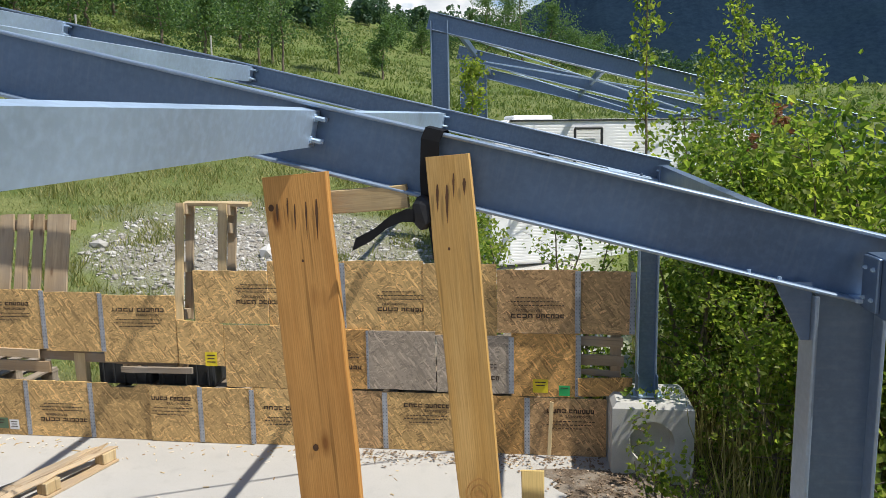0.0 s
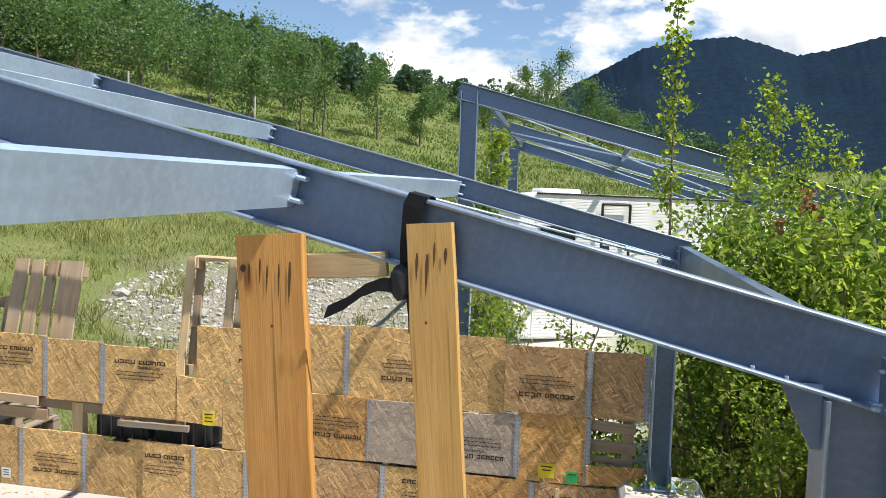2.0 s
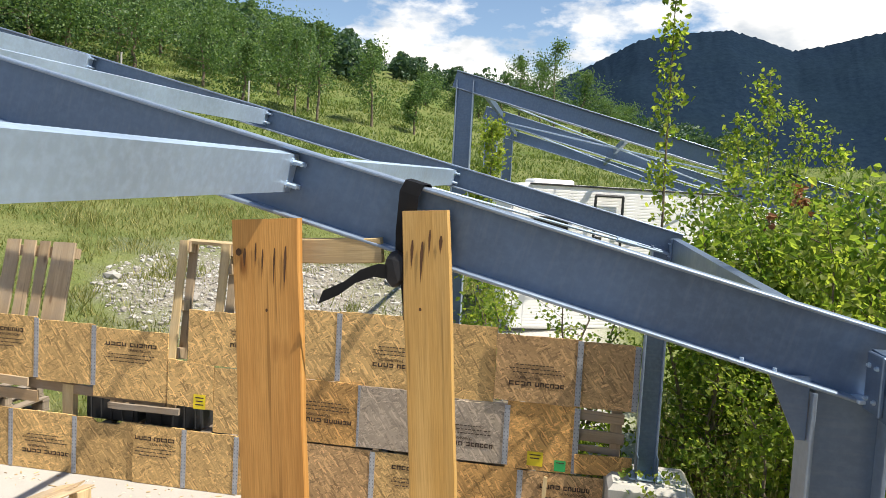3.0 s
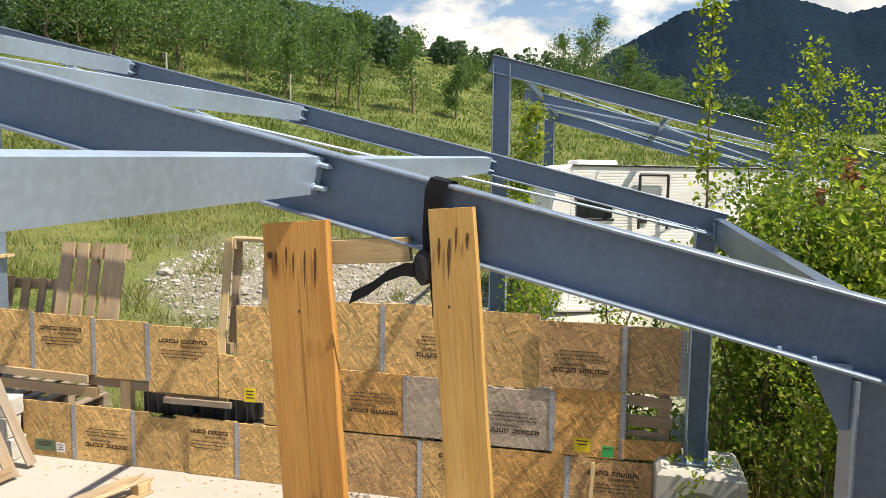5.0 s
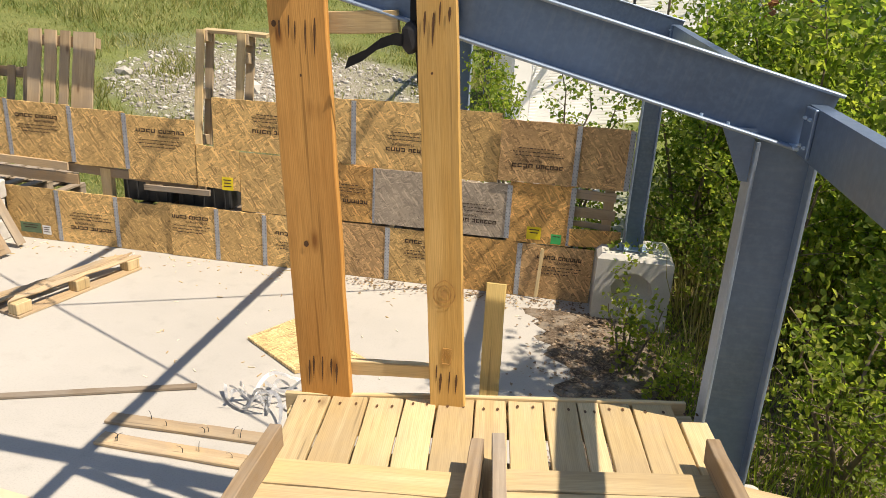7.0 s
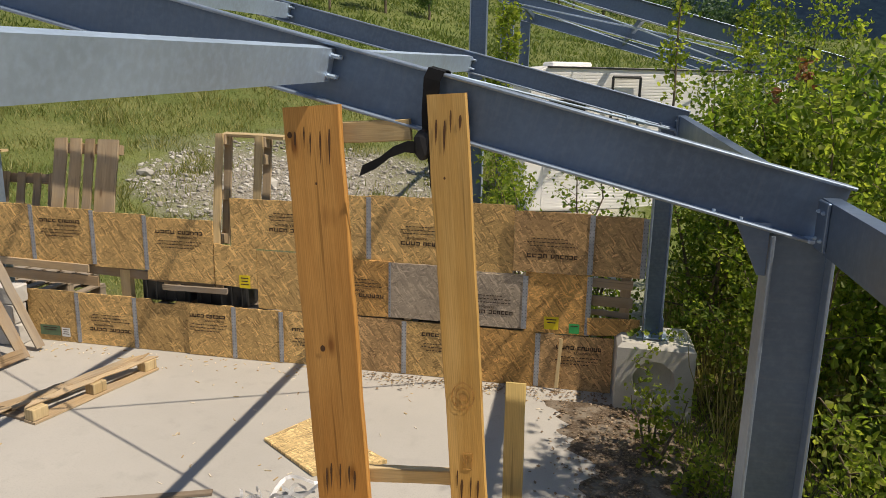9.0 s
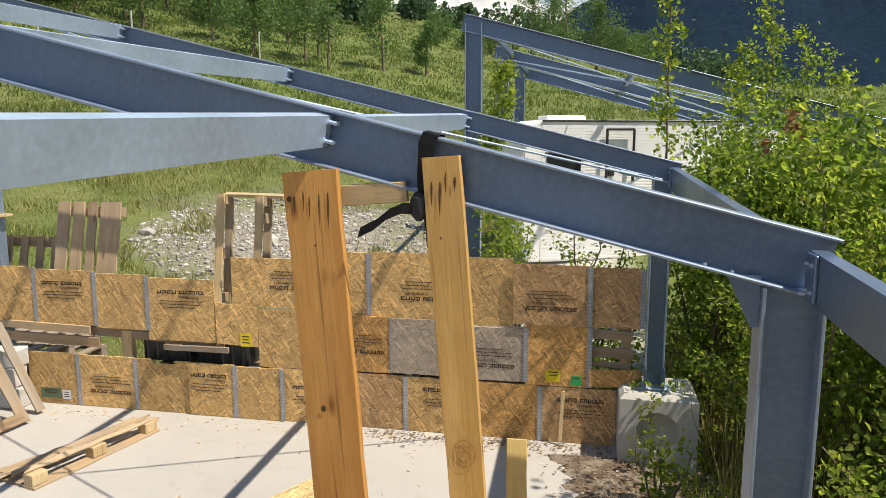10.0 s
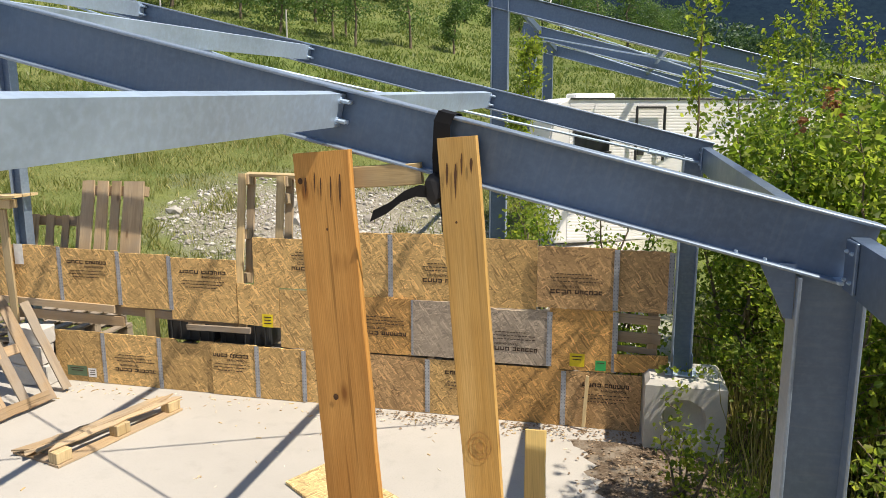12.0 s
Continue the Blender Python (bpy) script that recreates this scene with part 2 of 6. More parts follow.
# young growth, and a brighter copy of LEAF_BUSH that paints near shrubs sunlit
LEAF_YELLOW = leaf_material("young_or_lit_leaves", (0.115, 0.18, 0.036), (0.205, 0.265, 0.055), (0.36, 0.385, 0.095), 0.70)
LEAF_ORCHARD = leaf_material("orchard_leaves", (0.055, 0.115, 0.045), (0.10, 0.175, 0.06), (0.17, 0.25, 0.085), 0.4)
# greens shifted towards blue, distance haze put into the leaf colour
LEAF_FOREST = leaf_material("hazy_forest_leaves", (0.03, 0.07, 0.045), (0.055, 0.11, 0.065), (0.10, 0.16, 0.08), 0.3)
LEAF_DRY = leaf_material("dry_leaf_litter", (0.15, 0.10, 0.065), (0.24, 0.17, 0.115), (0.36, 0.27, 0.19), 0.1)
GRASS = leaf_material("meadow_grass", (0.095, 0.13, 0.03), (0.19, 0.205, 0.06), (0.42, 0.37, 0.17), 0.35)
HILL_GRASS = leaf_material("hillside_grass", (0.085, 0.135, 0.034), (0.135, 0.185, 0.048), (0.22, 0.245, 0.08), 0.35)


# ---- mesh helpers ----
def link_mesh(name, verts, faces, material, parent=None, label="", smooth=False):
    me = bpy.data.meshes.new(name)
    me.from_pydata(verts, [], faces)
    me.materials.append(material)
    if smooth:
        me.polygons.foreach_set("use_smooth", [True] * len(me.polygons))
    me.update()
    ob = new(name, me)
    if parent is not None:
        ob.parent = parent
    if label:
        ob["label"] = label
    return ob


def part(name, bm, material, parent=None, label="", m=None, smooth=False):
    me = bpy.data.meshes.new(name)
    bm.normal_update()
    bm.to_mesh(me)
    bm.free()
    me.materials.append(material)
    if smooth:
        me.polygons.foreach_set("use_smooth", [True] * len(me.polygons))
    ob = new(name, me)
    if parent is not None:
        ob.parent = parent
    if m is not None:
        ob.matrix_local = m
    if label:
        ob["label"] = label
    return ob


def box(sx, sy, sz, bevel=0.004, at=(0, 0, 0), bm=None, rot=None):
    """A bevelled block centred at at."""
    own = bmesh.new()
    bmesh.ops.create_cube(own, size=1.0)
    bmesh.ops.scale(own, vec=(sx, sy, sz), verts=own.verts)
    if bevel:
        bmesh.ops.bevel(own, geom=own.edges[:], offset=min(bevel, sx * 0.3, sy * 0.3, sz * 0.3), segments=1, affect="EDGES")
    if rot is not None:
        bmesh.ops.transform(own, matrix=rot, verts=own.verts)
    bmesh.ops.translate(own, vec=at, verts=own.verts)
    if bm is None:
        return own
    tmp = bpy.data.meshes.new("tmp")
    own.to_mesh(tmp)
    own.free()
    bm.from_mesh(tmp)
    bpy.data.meshes.remove(tmp)
    return bm


def plank(l, w, t, rough=0.003, seed=0, ends=0.0, cuts=6):
    """A sawn board, length along its own z, width along x, with slightly wavy edges. Centred."""
    rng = random.Random(seed)
    bm = bmesh.new()
    rings = []
    for i in range(cuts + 1):
        z = -l / 2 + l * i / cuts
        dx = [rng.uniform(-rough, rough) for _ in range(2)]
        dy = rng.uniform(-rough, rough) * 0.6
        e = rng.uniform(-ends, ends) if i in (0, cuts) else 0
        c = min(0.003, t * 0.2)
        pts = [(-w / 2 + dx[0] + c, -t / 2 + dy), (w / 2 + dx[1] - c, -t / 2 + dy), (w / 2 + dx[1], -t / 2 + dy + c), (w / 2 + dx[1], t / 2 + dy - c),
               (w / 2 + dx[1] - c, t / 2 + dy), (-w / 2 + dx[0] + c, t / 2 + dy), (-w / 2 + dx[0], t / 2 + dy - c), (-w / 2 + dx[0], -t / 2 + dy + c)]
        rings.append([bm.verts.new((x, y, z + (e if x > 0 else -e))) for x, y in pts])
    for a, b in zip(rings, rings[1:]):
        for k in range(8):
            bm.faces.new((a[k], a[(k + 1) % 8], b[(k + 1) % 8], b[k]))
    bm.faces.new(rings[0][::-1])
    bm.faces.new(rings[-1])
    return bm


def cyl(r, l, n=12, at=(0, 0, 0), rot=None, r2=None):
    bm = bmesh.new()
    bmesh.ops.create_cone(bm, cap_ends=True, segments=n, radius1=r, radius2=r if r2 is None else r2, depth=l)
    if rot is not None:
        bmesh.ops.transform(bm, matrix=rot, verts=bm.verts)
    bmesh.ops.translate(bm, vec=at, verts=bm.verts)
    return bm


def merge(*bms):
    base = bms[0]
    for b in bms[1:]:
        tmp = bpy.data.meshes.new("tmp")
        b.to_mesh(tmp)
        b.free()
        base.from_mesh(tmp)
        bpy.data.meshes.remove(tmp)
    return base


def basis(o, x, y, z):
    m = Matrix.Identity(4)
    for k, v in enumerate((x, y, z, o)):
        m.col[k][:3] = v
    return m


def along(a, b, side=(0, 0, 1)):
    """A pose whose z runs from a to b, whose y leans towards side, centred between them."""
    a, b = Vector(a), Vector(b)
    z = (b - a).normalized()
    x = Vector(side).cross(z).normalized()
    return basis((a + b) / 2, x, z.cross(x), z)


def thing(name, label, category, group="", at=None, kind=""):
    ob = new(name)
    ob.empty_display_size = 0.1
    if at is not None:
        ob.matrix_world = at
    return tagged(ob, label, category, group, kind)


def section(profile, l):
    """A profile of (x, y) points drawn out along z, centred."""
    n = len(profile)
    v = [(x, y, -l / 2) for x, y in profile] + [(x, y, l / 2) for x, y in profile]
    bm = bmesh.new()
    vs = [bm.verts.new(p) for p in v]
    for k in range(n):
        bm.faces.new((vs[k], vs[(k + 1) % n], vs[n + (k + 1) % n], vs[n + k]))
    bm.faces.new(vs[:n][::-1])
    bm.faces.new(vs[n:])
    bmesh.ops.recalc_face_normals(bm, faces=bm.faces)
    return bm


def i_parts(e, h, w, l, m, material, tw=0.008, tf=0.013):
    """An I section of length l in the pose m: web along y, rolled flanges with rounded tips."""
    def flange(y):
        a, r = w / 2, tf / 2
        arc = [(a - r + r * math.cos(q), y + r * math.sin(q)) for q in (-1.57, -0.9, -0.3, 0.3, 0.9, 1.57)]
        return arc + [(-x, yy) for x, yy in arc[::-1]]
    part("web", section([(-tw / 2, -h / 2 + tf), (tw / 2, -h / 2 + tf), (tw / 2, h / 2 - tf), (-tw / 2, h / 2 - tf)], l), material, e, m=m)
    # flanges take the lit copy of the steel, the web stays darker
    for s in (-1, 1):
        part("flange", section(flange(s * (h / 2 - tf / 2)), l), STEEL_FLANGE_LIT, e, m=m)


# ---- ground ----
def interp(v, xs, ys):
    return float(np.interp(v, xs, ys))


def height(x, y):
    r = math.hypot(x, y)
    az = math.degrees(math.atan2(x, y))
    # the rise at rear azimuths is an added, unseen hill that darkens steel reflections
    s = interp(az, (-180, -110, -80, -60, -35, -12, -5, 0, 5, 15, 60, 100, 180), (0.16, 0.12, 0.10, 0.15, 0.25, 0.172, 0.148, 0.138, 0.125, 0.10, 0.06, 0.10, 0.16))
    lim = interp(az, (-40, -15, -5, 10), (170, 130, 110, 90))
    d = max(0.0, min(r, lim) - 9.0) + max(0.0, r - lim) * 0.12
    soft = d * d / (d + 1.5) if d > 0 else 0.0
    ridge = interp(az, (-20, -14, -8, -2, 4), (0.0, 0.05, 0.05, 0.03, 0.0)) * max(0.0, min(r, 135.0) - 75.0)
    bump = ridge
    if y > 6.6:
        bump = ridge + noise.noise(Vector((x * 0.55, y * 0.55, 0))) * 0.10 * min(1.0, (y - 6.6)) + noise.noise(Vector((x * 0.11, y * 0.11, 3))) * min(1.0, d * 0.06)
    return s * soft + bump - 0.06


def build_ground():
    rr = [0.0] + [0.6 * 1.045 ** k for k in range(186)]
    na = 300
    verts, faces = [(0, 0, height(0, 0.001))], []
    for r in rr[1:]:
        for k in range(na):
            a = 2 * math.pi * k / na
            x, y = r * math.sin(a), r * math.cos(a)
            verts.append((x, y, height(x, y)))
    for k in range(na):
        faces.append((0, 1 + (k + 1) % na, 1 + k))
    for i in range(1, len(rr) - 1):
        o, p = 1 + (i - 1) * na, 1 + i * na
        for k in range(na):
            faces.append((o + k, o + (k + 1) % na, p + (k + 1) % na, p + k))
    m = Mat("meadow_ground", 0.95, 0.0, 0.1)
    v = m.coords()
    big, mid, fine = m.noise(v, 0.09, 5), m.noise(v, 0.9, 6, 0.65), m.noise(v, 14.0, 4, 0.65)
    green = m.mix(m.ramp(mid, (0.35, 0.0), (0.65, 1.0)), (0.10, 0.135, 0.038), (0.19, 0.205, 0.075))
    green = m.mix(m.ramp(big, (0.45, 0.0), (0.65, 0.6)), green, (0.11, 0.165, 0.04))
    green = m.mix(m.ramp(fine, (0.5, 0.0), (0.7, 0.6)), green, (0.055, 0.08, 0.022))
    # stony soil around the building plot
    sep = m.node("ShaderNodeSeparateXYZ", Vector=v)
    near = m.node("ShaderNodeVectorMath", i0=v, i1=(-5.0, 12.9, 0.8))
    near.operation = "DISTANCE"
    patch = m.node("ShaderNodeMath", i0=near.outputs["Value"], i1=m.node("ShaderNodeMath", i0=mid, i1=5.0).outputs[0])
    patch.operation = "ADD"
    m.t.nodes[patch.inputs[1].links[0].from_node.name].operation = "MULTIPLY"
    stones = m.ramp(m.noise(v, 26.0, 4, 0.7), (0.35, (0.16, 0.14, 0.105)), (0.6, (0.36, 0.335, 0.29)), (0.75, (0.52, 0.50, 0.46)))
    mask = m.ramp(m.node("ShaderNodeMapRange", Value=patch.outputs[0], From_Min=3.9, From_Max=6.3, To_Min=1.0, To_Max=0.0).outputs[0], (0.0, 0.0), (1.0, 1.0))
    c = m.mix(mask, green, stones)
    # pale gravel yard between the crate wall and the caravan
    yard_x = m.node("ShaderNodeMapRange", Value=sep.outputs[0], From_Min=-1.7, From_Max=-1.1, To_Min=0.0, To_Max=1.0).outputs[0]
    yard_y = m.node("ShaderNodeMapRange", Value=sep.outputs[1], From_Min=13.2, From_Max=14.5, To_Min=1.0, To_Max=0.0).outputs[0]
    yard_e = m.node("ShaderNodeMapRange", Value=sep.outputs[0], From_Min=0.5, From_Max=1.3, To_Min=1.0, To_Max=0.0).outputs[0]
    yard_s = m.node("ShaderNodeMapRange", Value=sep.outputs[1], From_Min=7.4, From_Max=8.6, To_Min=0.0, To_Max=1.0).outputs[0]
    yard = m.node("ShaderNodeMath", i0=yard_x, i1=yard_y)
    yard.operation = "MULTIPLY"
    for side in (yard_e, yard_s):
        yard = m.node("ShaderNodeMath", i0=yard.outputs[0], i1=side)
        yard.operation = "MULTIPLY"
    gravel = m.ramp(m.noise(v, 30.0, 4, 0.7), (0.3, (0.36, 0.34, 0.30)), (0.7, (0.66, 0.64, 0.60)))
    c = m.mix(yard.outputs[0], c, gravel)
    plot = m.node("ShaderNodeMapRange", Value=sep.outputs[1], From_Min=6.6, From_Max=8.0, To_Min=1.0, To_Max=0.0)
    dirt = m.ramp(fine, (0.35, (0.10, 0.075, 0.05)), (0.65, (0.22, 0.17, 0.12)))
    c = m.mix(plot.outputs[0], c, dirt)
    m.color(c)
    m.bump(fine, 0.8, 0.06)
    g = link_mesh("ground", verts, faces, m.mat, smooth=True)
    return tagged(g, "sloping green meadow with a bare stony patch", "ground", kind="structure")


build_ground()


def build_slab():
    bm = bmesh.new()
    x0, x1, y0, y1 = -9.0, 0.72, -5.0, 6.45
    pts = [(x0, y0), (x1 + 0.2, y0), (x1 + 0.1, 2.0), (x1, 4.6), (x1 - 0.05, 5.2), (x1, y1), (x0, y1)]
    top = [bm.verts.new((x, y, 0.0)) for x, y in pts]
    low = [bm.verts.new((x, y, -0.18)) for x, y in pts]
    bm.faces.new(top)
    for k in range(len(pts)):
        bm.faces.new((top[k], low[k], low[(k + 1) % len(pts)], top[(k + 1) % len(pts)]))
    bmesh.ops.recalc_face_normals(bm, faces=bm.faces)
    return tagged(part("floor_slab", bm, CONCRETE), "pale dusty poured concrete floor slab", "floor", kind="structure")


build_slab()


def mountain():
    xs = np.linspace(-900, 1900, 561)
    prof = np.interp(xs, (-900, -300, -100, -20, 30, 120, 200, 293, 350, 410, 470, 552, 700, 1000, 1900), (30, 110, 200, 258, 284, 334, 350, 357, 341, 320, 331, 354, 382, 340, 200))
    verts, faces = [], []
    ny = 24
    for j in range(ny):
        f = j / (ny - 1)
        for x, p in zip(xs, prof):
            up = f ** 0.8
            n = noise.noise(Vector((x * 0.011, f * 5, 2))) * 26 * f * (1 - f) * 2 + noise.noise(Vector((x * 0.16, f * 40, 7))) * 5 * f
            verts.append((x * (0.72 + 0.28 * f), 950 + 560 * f, 18 + (p - 18) * up + n))
    for j in range(ny - 1):
        for k in range(len(xs) - 1):
            o = j * len(xs) + k
            faces.append((o, o + 1, o + 1 + len(xs), o + len(xs)))
    m = Mat("hazy_blue_forest", 1.0, 0.0, 0.0)
    v = m.coords()
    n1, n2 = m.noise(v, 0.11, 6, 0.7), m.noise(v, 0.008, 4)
    # the blue of distance haze is painted into these woodland tones
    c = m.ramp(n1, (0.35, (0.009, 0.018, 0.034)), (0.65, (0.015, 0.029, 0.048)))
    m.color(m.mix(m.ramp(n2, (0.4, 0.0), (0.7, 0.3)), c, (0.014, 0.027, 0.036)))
    m.bump(n1, 0.25, 2.0)
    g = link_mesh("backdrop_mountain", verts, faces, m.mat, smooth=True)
    tagged(g, "dark wooded mountain ridge in the distance", "mountain", kind="structure")


mountain()


# ---- steel frames ----
SLOPE = -0.2465
TURN_EAVE = 1.03


def rafter_z(x, lift=0.0):
    """Top of the rafters at x."""
    return 2.476 + SLOPE * x + lift


def bolts(parent, spots, axis, r=0.011, l=0.05):
    for p in spots:
        rot = along((0, 0, 0), axis, (0.2, 0.3, 1)).to_3x3().to_4x4()
        b = merge(cyl(r, 0.012, 6), cyl(r * 0.6, l, 8, (0, 0, l * 0.35)))
        bmesh.ops.transform(b, matrix=Matrix.Translation(p) @ rot, verts=b.verts)
        part("bolt", b, STEEL_LIGHT, parent)


def rafter(name, label, y, x0, x1, h, w, lift=0.0, z_of=None):
    f = z_of or (lambda x: rafter_z(x, lift))
    a, b = Vector((x0, y, f(x0))), Vector((x1, y, f(x1)))
    d = (b - a).normalized()
    up = Vector((0, -1, 0)).cross(d)
    up = up if up.z > 0 else -up
    mid = (a + b) / 2 - up * h / 2
    e = thing(name, label, "beam", "roof rafters")
    i_parts(e, h, w, (b - a).length, basis(mid, up.cross(d), up, d), STEEL)
    return e


def column(name, label, x, y, z0, z1, h, w, group="columns"):
    """An I column whose web lies along x."""
    e = thing(name, label, "column", group)
    i_parts(e, h, w, z1 - z0, basis((x, y, (z0 + z1) / 2), (0, 1, 0), (1, 0, 0), (0, 0, -1)), STEEL)
    part("base_plate", box(h + 0.09, w + 0.09, 0.015, 0.003, (x, y, z0 + 0.0075)), STEEL_LIGHT, e)
    return e


RISE = 0.034


def purlin(label, x, y0, y1, top, h=0.115, w=0.05):
    """A cold-formed C purlin along y, lips to the right, cleats and bolts at its far end."""
    e = thing("purlin", label, "beam", "purlins")
    t = 0.004
    prof = [(-w / 2, -h / 2), (w / 2, -h / 2), (w / 2, -h / 2 + 0.018), (w / 2 - t, -h / 2 + 0.018), (w / 2 - t, -h / 2 + t), (-w / 2 + t, -h / 2 + t), (-w / 2 + t, h / 2 - t),
            (w / 2 - t, h / 2 - t), (w / 2 - t, h / 2 - 0.018), (w / 2, h / 2 - 0.018), (w / 2, h / 2), (-w / 2, h / 2)]
    prof = [(-a, b) for a, b in prof]
    slant = math.atan(SLOPE)
    ux, uz = Vector((math.cos(slant), 0, math.sin(slant))), Vector((-math.sin(slant), 0, math.cos(slant)))
    run = Vector((0, 1, RISE)).normalized()
    mid = Vector((x, (y0 + y1) / 2, top - RISE * (y1 - y0) / 2)) - uz * h / 2
    part("channel", section(prof, y1 - y0), STEEL_LIGHT, e, m=basis(mid, ux, run.cross(ux) * -1, run * -1))
    cx = Vector((x, y1 - 0.035, top)) + ux * (w / 2 + 0.006) - uz * h / 2
    part("cleat", box(0.008, 0.07, h * 0.98, 0.002), STEEL_LIGHT, e, m=basis(cx, ux, Vector((0, 1, 0)), uz))
    for k in (-0.3, 0.3):
        for dy in (-0.013, 0.018):
            bolts(e, [cx + ux * 0.004 + uz * h * k + Vector((0, dy, 0))], ux, 0.013, 0.042)
    return e


Y1, Y2 = 2.70, 5.95
r1 = rafter("rafter", "galvanised steel I-beam rafter sloping over the slab", Y1, -6.2, TURN_EAVE, 0.215, 0.11)
r2 = rafter("rafter", "galvanised steel I-beam rafter behind the crate wall", Y2, -6.2, 0.93, 0.165, 0.10, 0.115)
for x, lift in ((-0.77, 0.0), (-2.27, 0.02), (-3.79, 0.03)):
    purlin("bright galvanised steel purlin bolted between two rafters", x, Y1 + 0.01, Y2 - 0.008, rafter_z(x, 0.09 + lift) - 0.012)
purlin("bright galvanised steel purlin bolted to the near rafter", -0.77, -3.0, Y1 - 0.006, rafter_z(-0.77) - 0.022, 0.118)
# shade-giving purlin of the bay behind the viewer
purlin("bright galvanised steel purlin over the near bay", -2.27, -3.0, Y1 - 0.006, rafter_z(-2.27) - 0.012, 0.118)
rafter("rafter", "galvanised steel I-beam rafter at the near end of the roof", -3.05, -6.2, TURN_EAVE, 0.215, 0.11, -0.2)
column("column", "galvanised steel I-column at the near end of the roof", 0.89, -3.05, -0.06, 1.86, 0.205, 0.13)
column("column", "galvanised steel I-column in the middle of the near frame", -5.6, -3.05, 0.0, 3.45, 0.205, 0.13)
c1 = column("column", "galvanised steel I-column with a corner gusset under the near rafter", 0.89, Y1, 0.52, 2.05, 0.205, 0.13)
g = bmesh.new()
gp = [(0.0, 0.0), (0.11, 0.0), (0.11, -0.18), (0.085, -0.18)]
vs = [g.verts.new((x, s * 0.006, z)) for s in (-1, 1) for x, z in gp]
for k in range(4):
    g.faces.new((vs[k], vs[(k + 1) % 4], vs[4 + (k + 1) % 4], vs[4 + k]))
g.faces.new(vs[:4][::-1])
g.faces.new(vs[4:])
bmesh.ops.recalc_face_normals(g, faces=g.faces)
part("gusset", g, STEEL, c1, m=pose(0.675, Y1 - 0.03, 2.09))
bolts(c1, [Vector((x, Y1 - 0.035, rafter_z(x) - 0.205)) for x in (0.60, 0.69)], Vector((0, 0, 1)), 0.006, 0.006)
part("cap_plate", box(0.13, 0.14, 0.014, 0.003), STEEL_LIGHT, c1, m=pose(0.965, Y1, 2.04))
c2 = column("column", "galvanised steel post bolted to a concrete footing block", 0.785, 5.93, 0.565, 2.27, 0.15, 0.10)
for dx in (-0.07, 0.07):
    part("base_stiffener", box(0.008, 0.13, 0.18, 0.002, (0.785 + dx, 5.86, 0.66)), STEEL, c2)
column("column", "galvanised steel I-column carrying the rafter over the slab", -5.6, Y1, 0.0, 3.62, 0.205, 0.13)
c3 = column("column", "galvanised steel post beside the crate wall", -5.33, 6.05, -0.06, 3.85, 0.13, 0.10)


def eave_strut(y0, y1, x, z):
    e = thing("eave_strut", "galvanised steel eave strut along the roof edge", "beam", "eave struts")
    prof = [(-0.05, -0.085), (0.005, -0.085), (0.005, -0.079), (-0.044, -0.079), (-0.044, 0.079), (0.005, 0.079), (0.005, 0.085), (-0.05, 0.085)]
    part("channel", section(prof, y1 - y0), STEEL, e, m=basis(Vector((x, (y0 + y1) / 2, z - RISE * (y1 - y0) / 2)), Vector((1, 0, 0)), Vector((0, -RISE, 1)).normalized(), Vector((0, -1, -RISE)).normalized()))
    part("cleat", box(0.012, 0.10, 0.16, 0.003, (x - 0.056, y1 - 0.06, z)), STEEL, e)
    bolts(e, [Vector((x - 0.062, y1 - 0.06 + dy, z + dz)) for dy in (-0.025, 0.025) for dz in (-0.045, 0.045)], Vector((-1, 0, 0)), 0.007, 0.012)
    return e


eave_strut(-3.0, Y1 - 0.04, 0.98, 2.10)
eave_strut(Y1 + 0.04, Y2 - 0.04, 0.89, 2.245)
# crossed bracing rods under the roof of the far bay
for ya, yb in ((Y1 + 0.06, Y2 - 0.08), (Y2 - 0.08, Y1 + 0.06)):
    e = thing("brace_rod", "thin galvanised steel bracing rod crossing the roof bay", "rod", "brace rods")
    a, b = Vector((0.86, ya, 2.10 + RISE * (ya - Y1))), Vector((-4.9, yb, rafter_z(-4.9) - 0.13 + RISE * (yb - Y1)))
    part("rod", cyl(0.009, (b - a).length, 8), STEEL_LIGHT, e, m=along(a, b))
    part("turnbuckle", cyl(0.016, 0.16, 8), STEEL_LIGHT, e, m=Matrix.Translation(a.lerp(b, 0.06)) @ along(a, b).to_3x3().to_4x4())

# the taller frames of the next building
FAR_X = -1.38


def far_z(x):
    return 4.24 - 0.27 * (x - FAR_X)


for k, yy in enumerate((10.5, 14.2, 18.0)):
    rafter("rafter", "grey steel rafter of the taller frame beyond the wall", yy, FAR_X - 0.12, 7.5, 0.24, 0.12, z_of=far_z)
    column("column", "tall grey steel post of the frame beyond the wall", FAR_X, yy, height(FAR_X, yy) - 0.3, far_z(FAR_X) - 0.1, 0.24, 0.14)
    column("column", "short grey steel post of the frame beyond the wall", 7.3, yy, height(7.3, yy) - 0.3, far_z(7.3) - 0.2, 0.2, 0.14)
for x in (-1.2, 0.9, 3.0, 5.2):
    e = thing("purlin", "thin grey steel purlin of the taller frame", "beam", "far purlins")
    part("channel", box(0.06, 7.4, 0.11, 0.004, (x, 14.25, far_z(x) - 0.09)), STEEL, e)
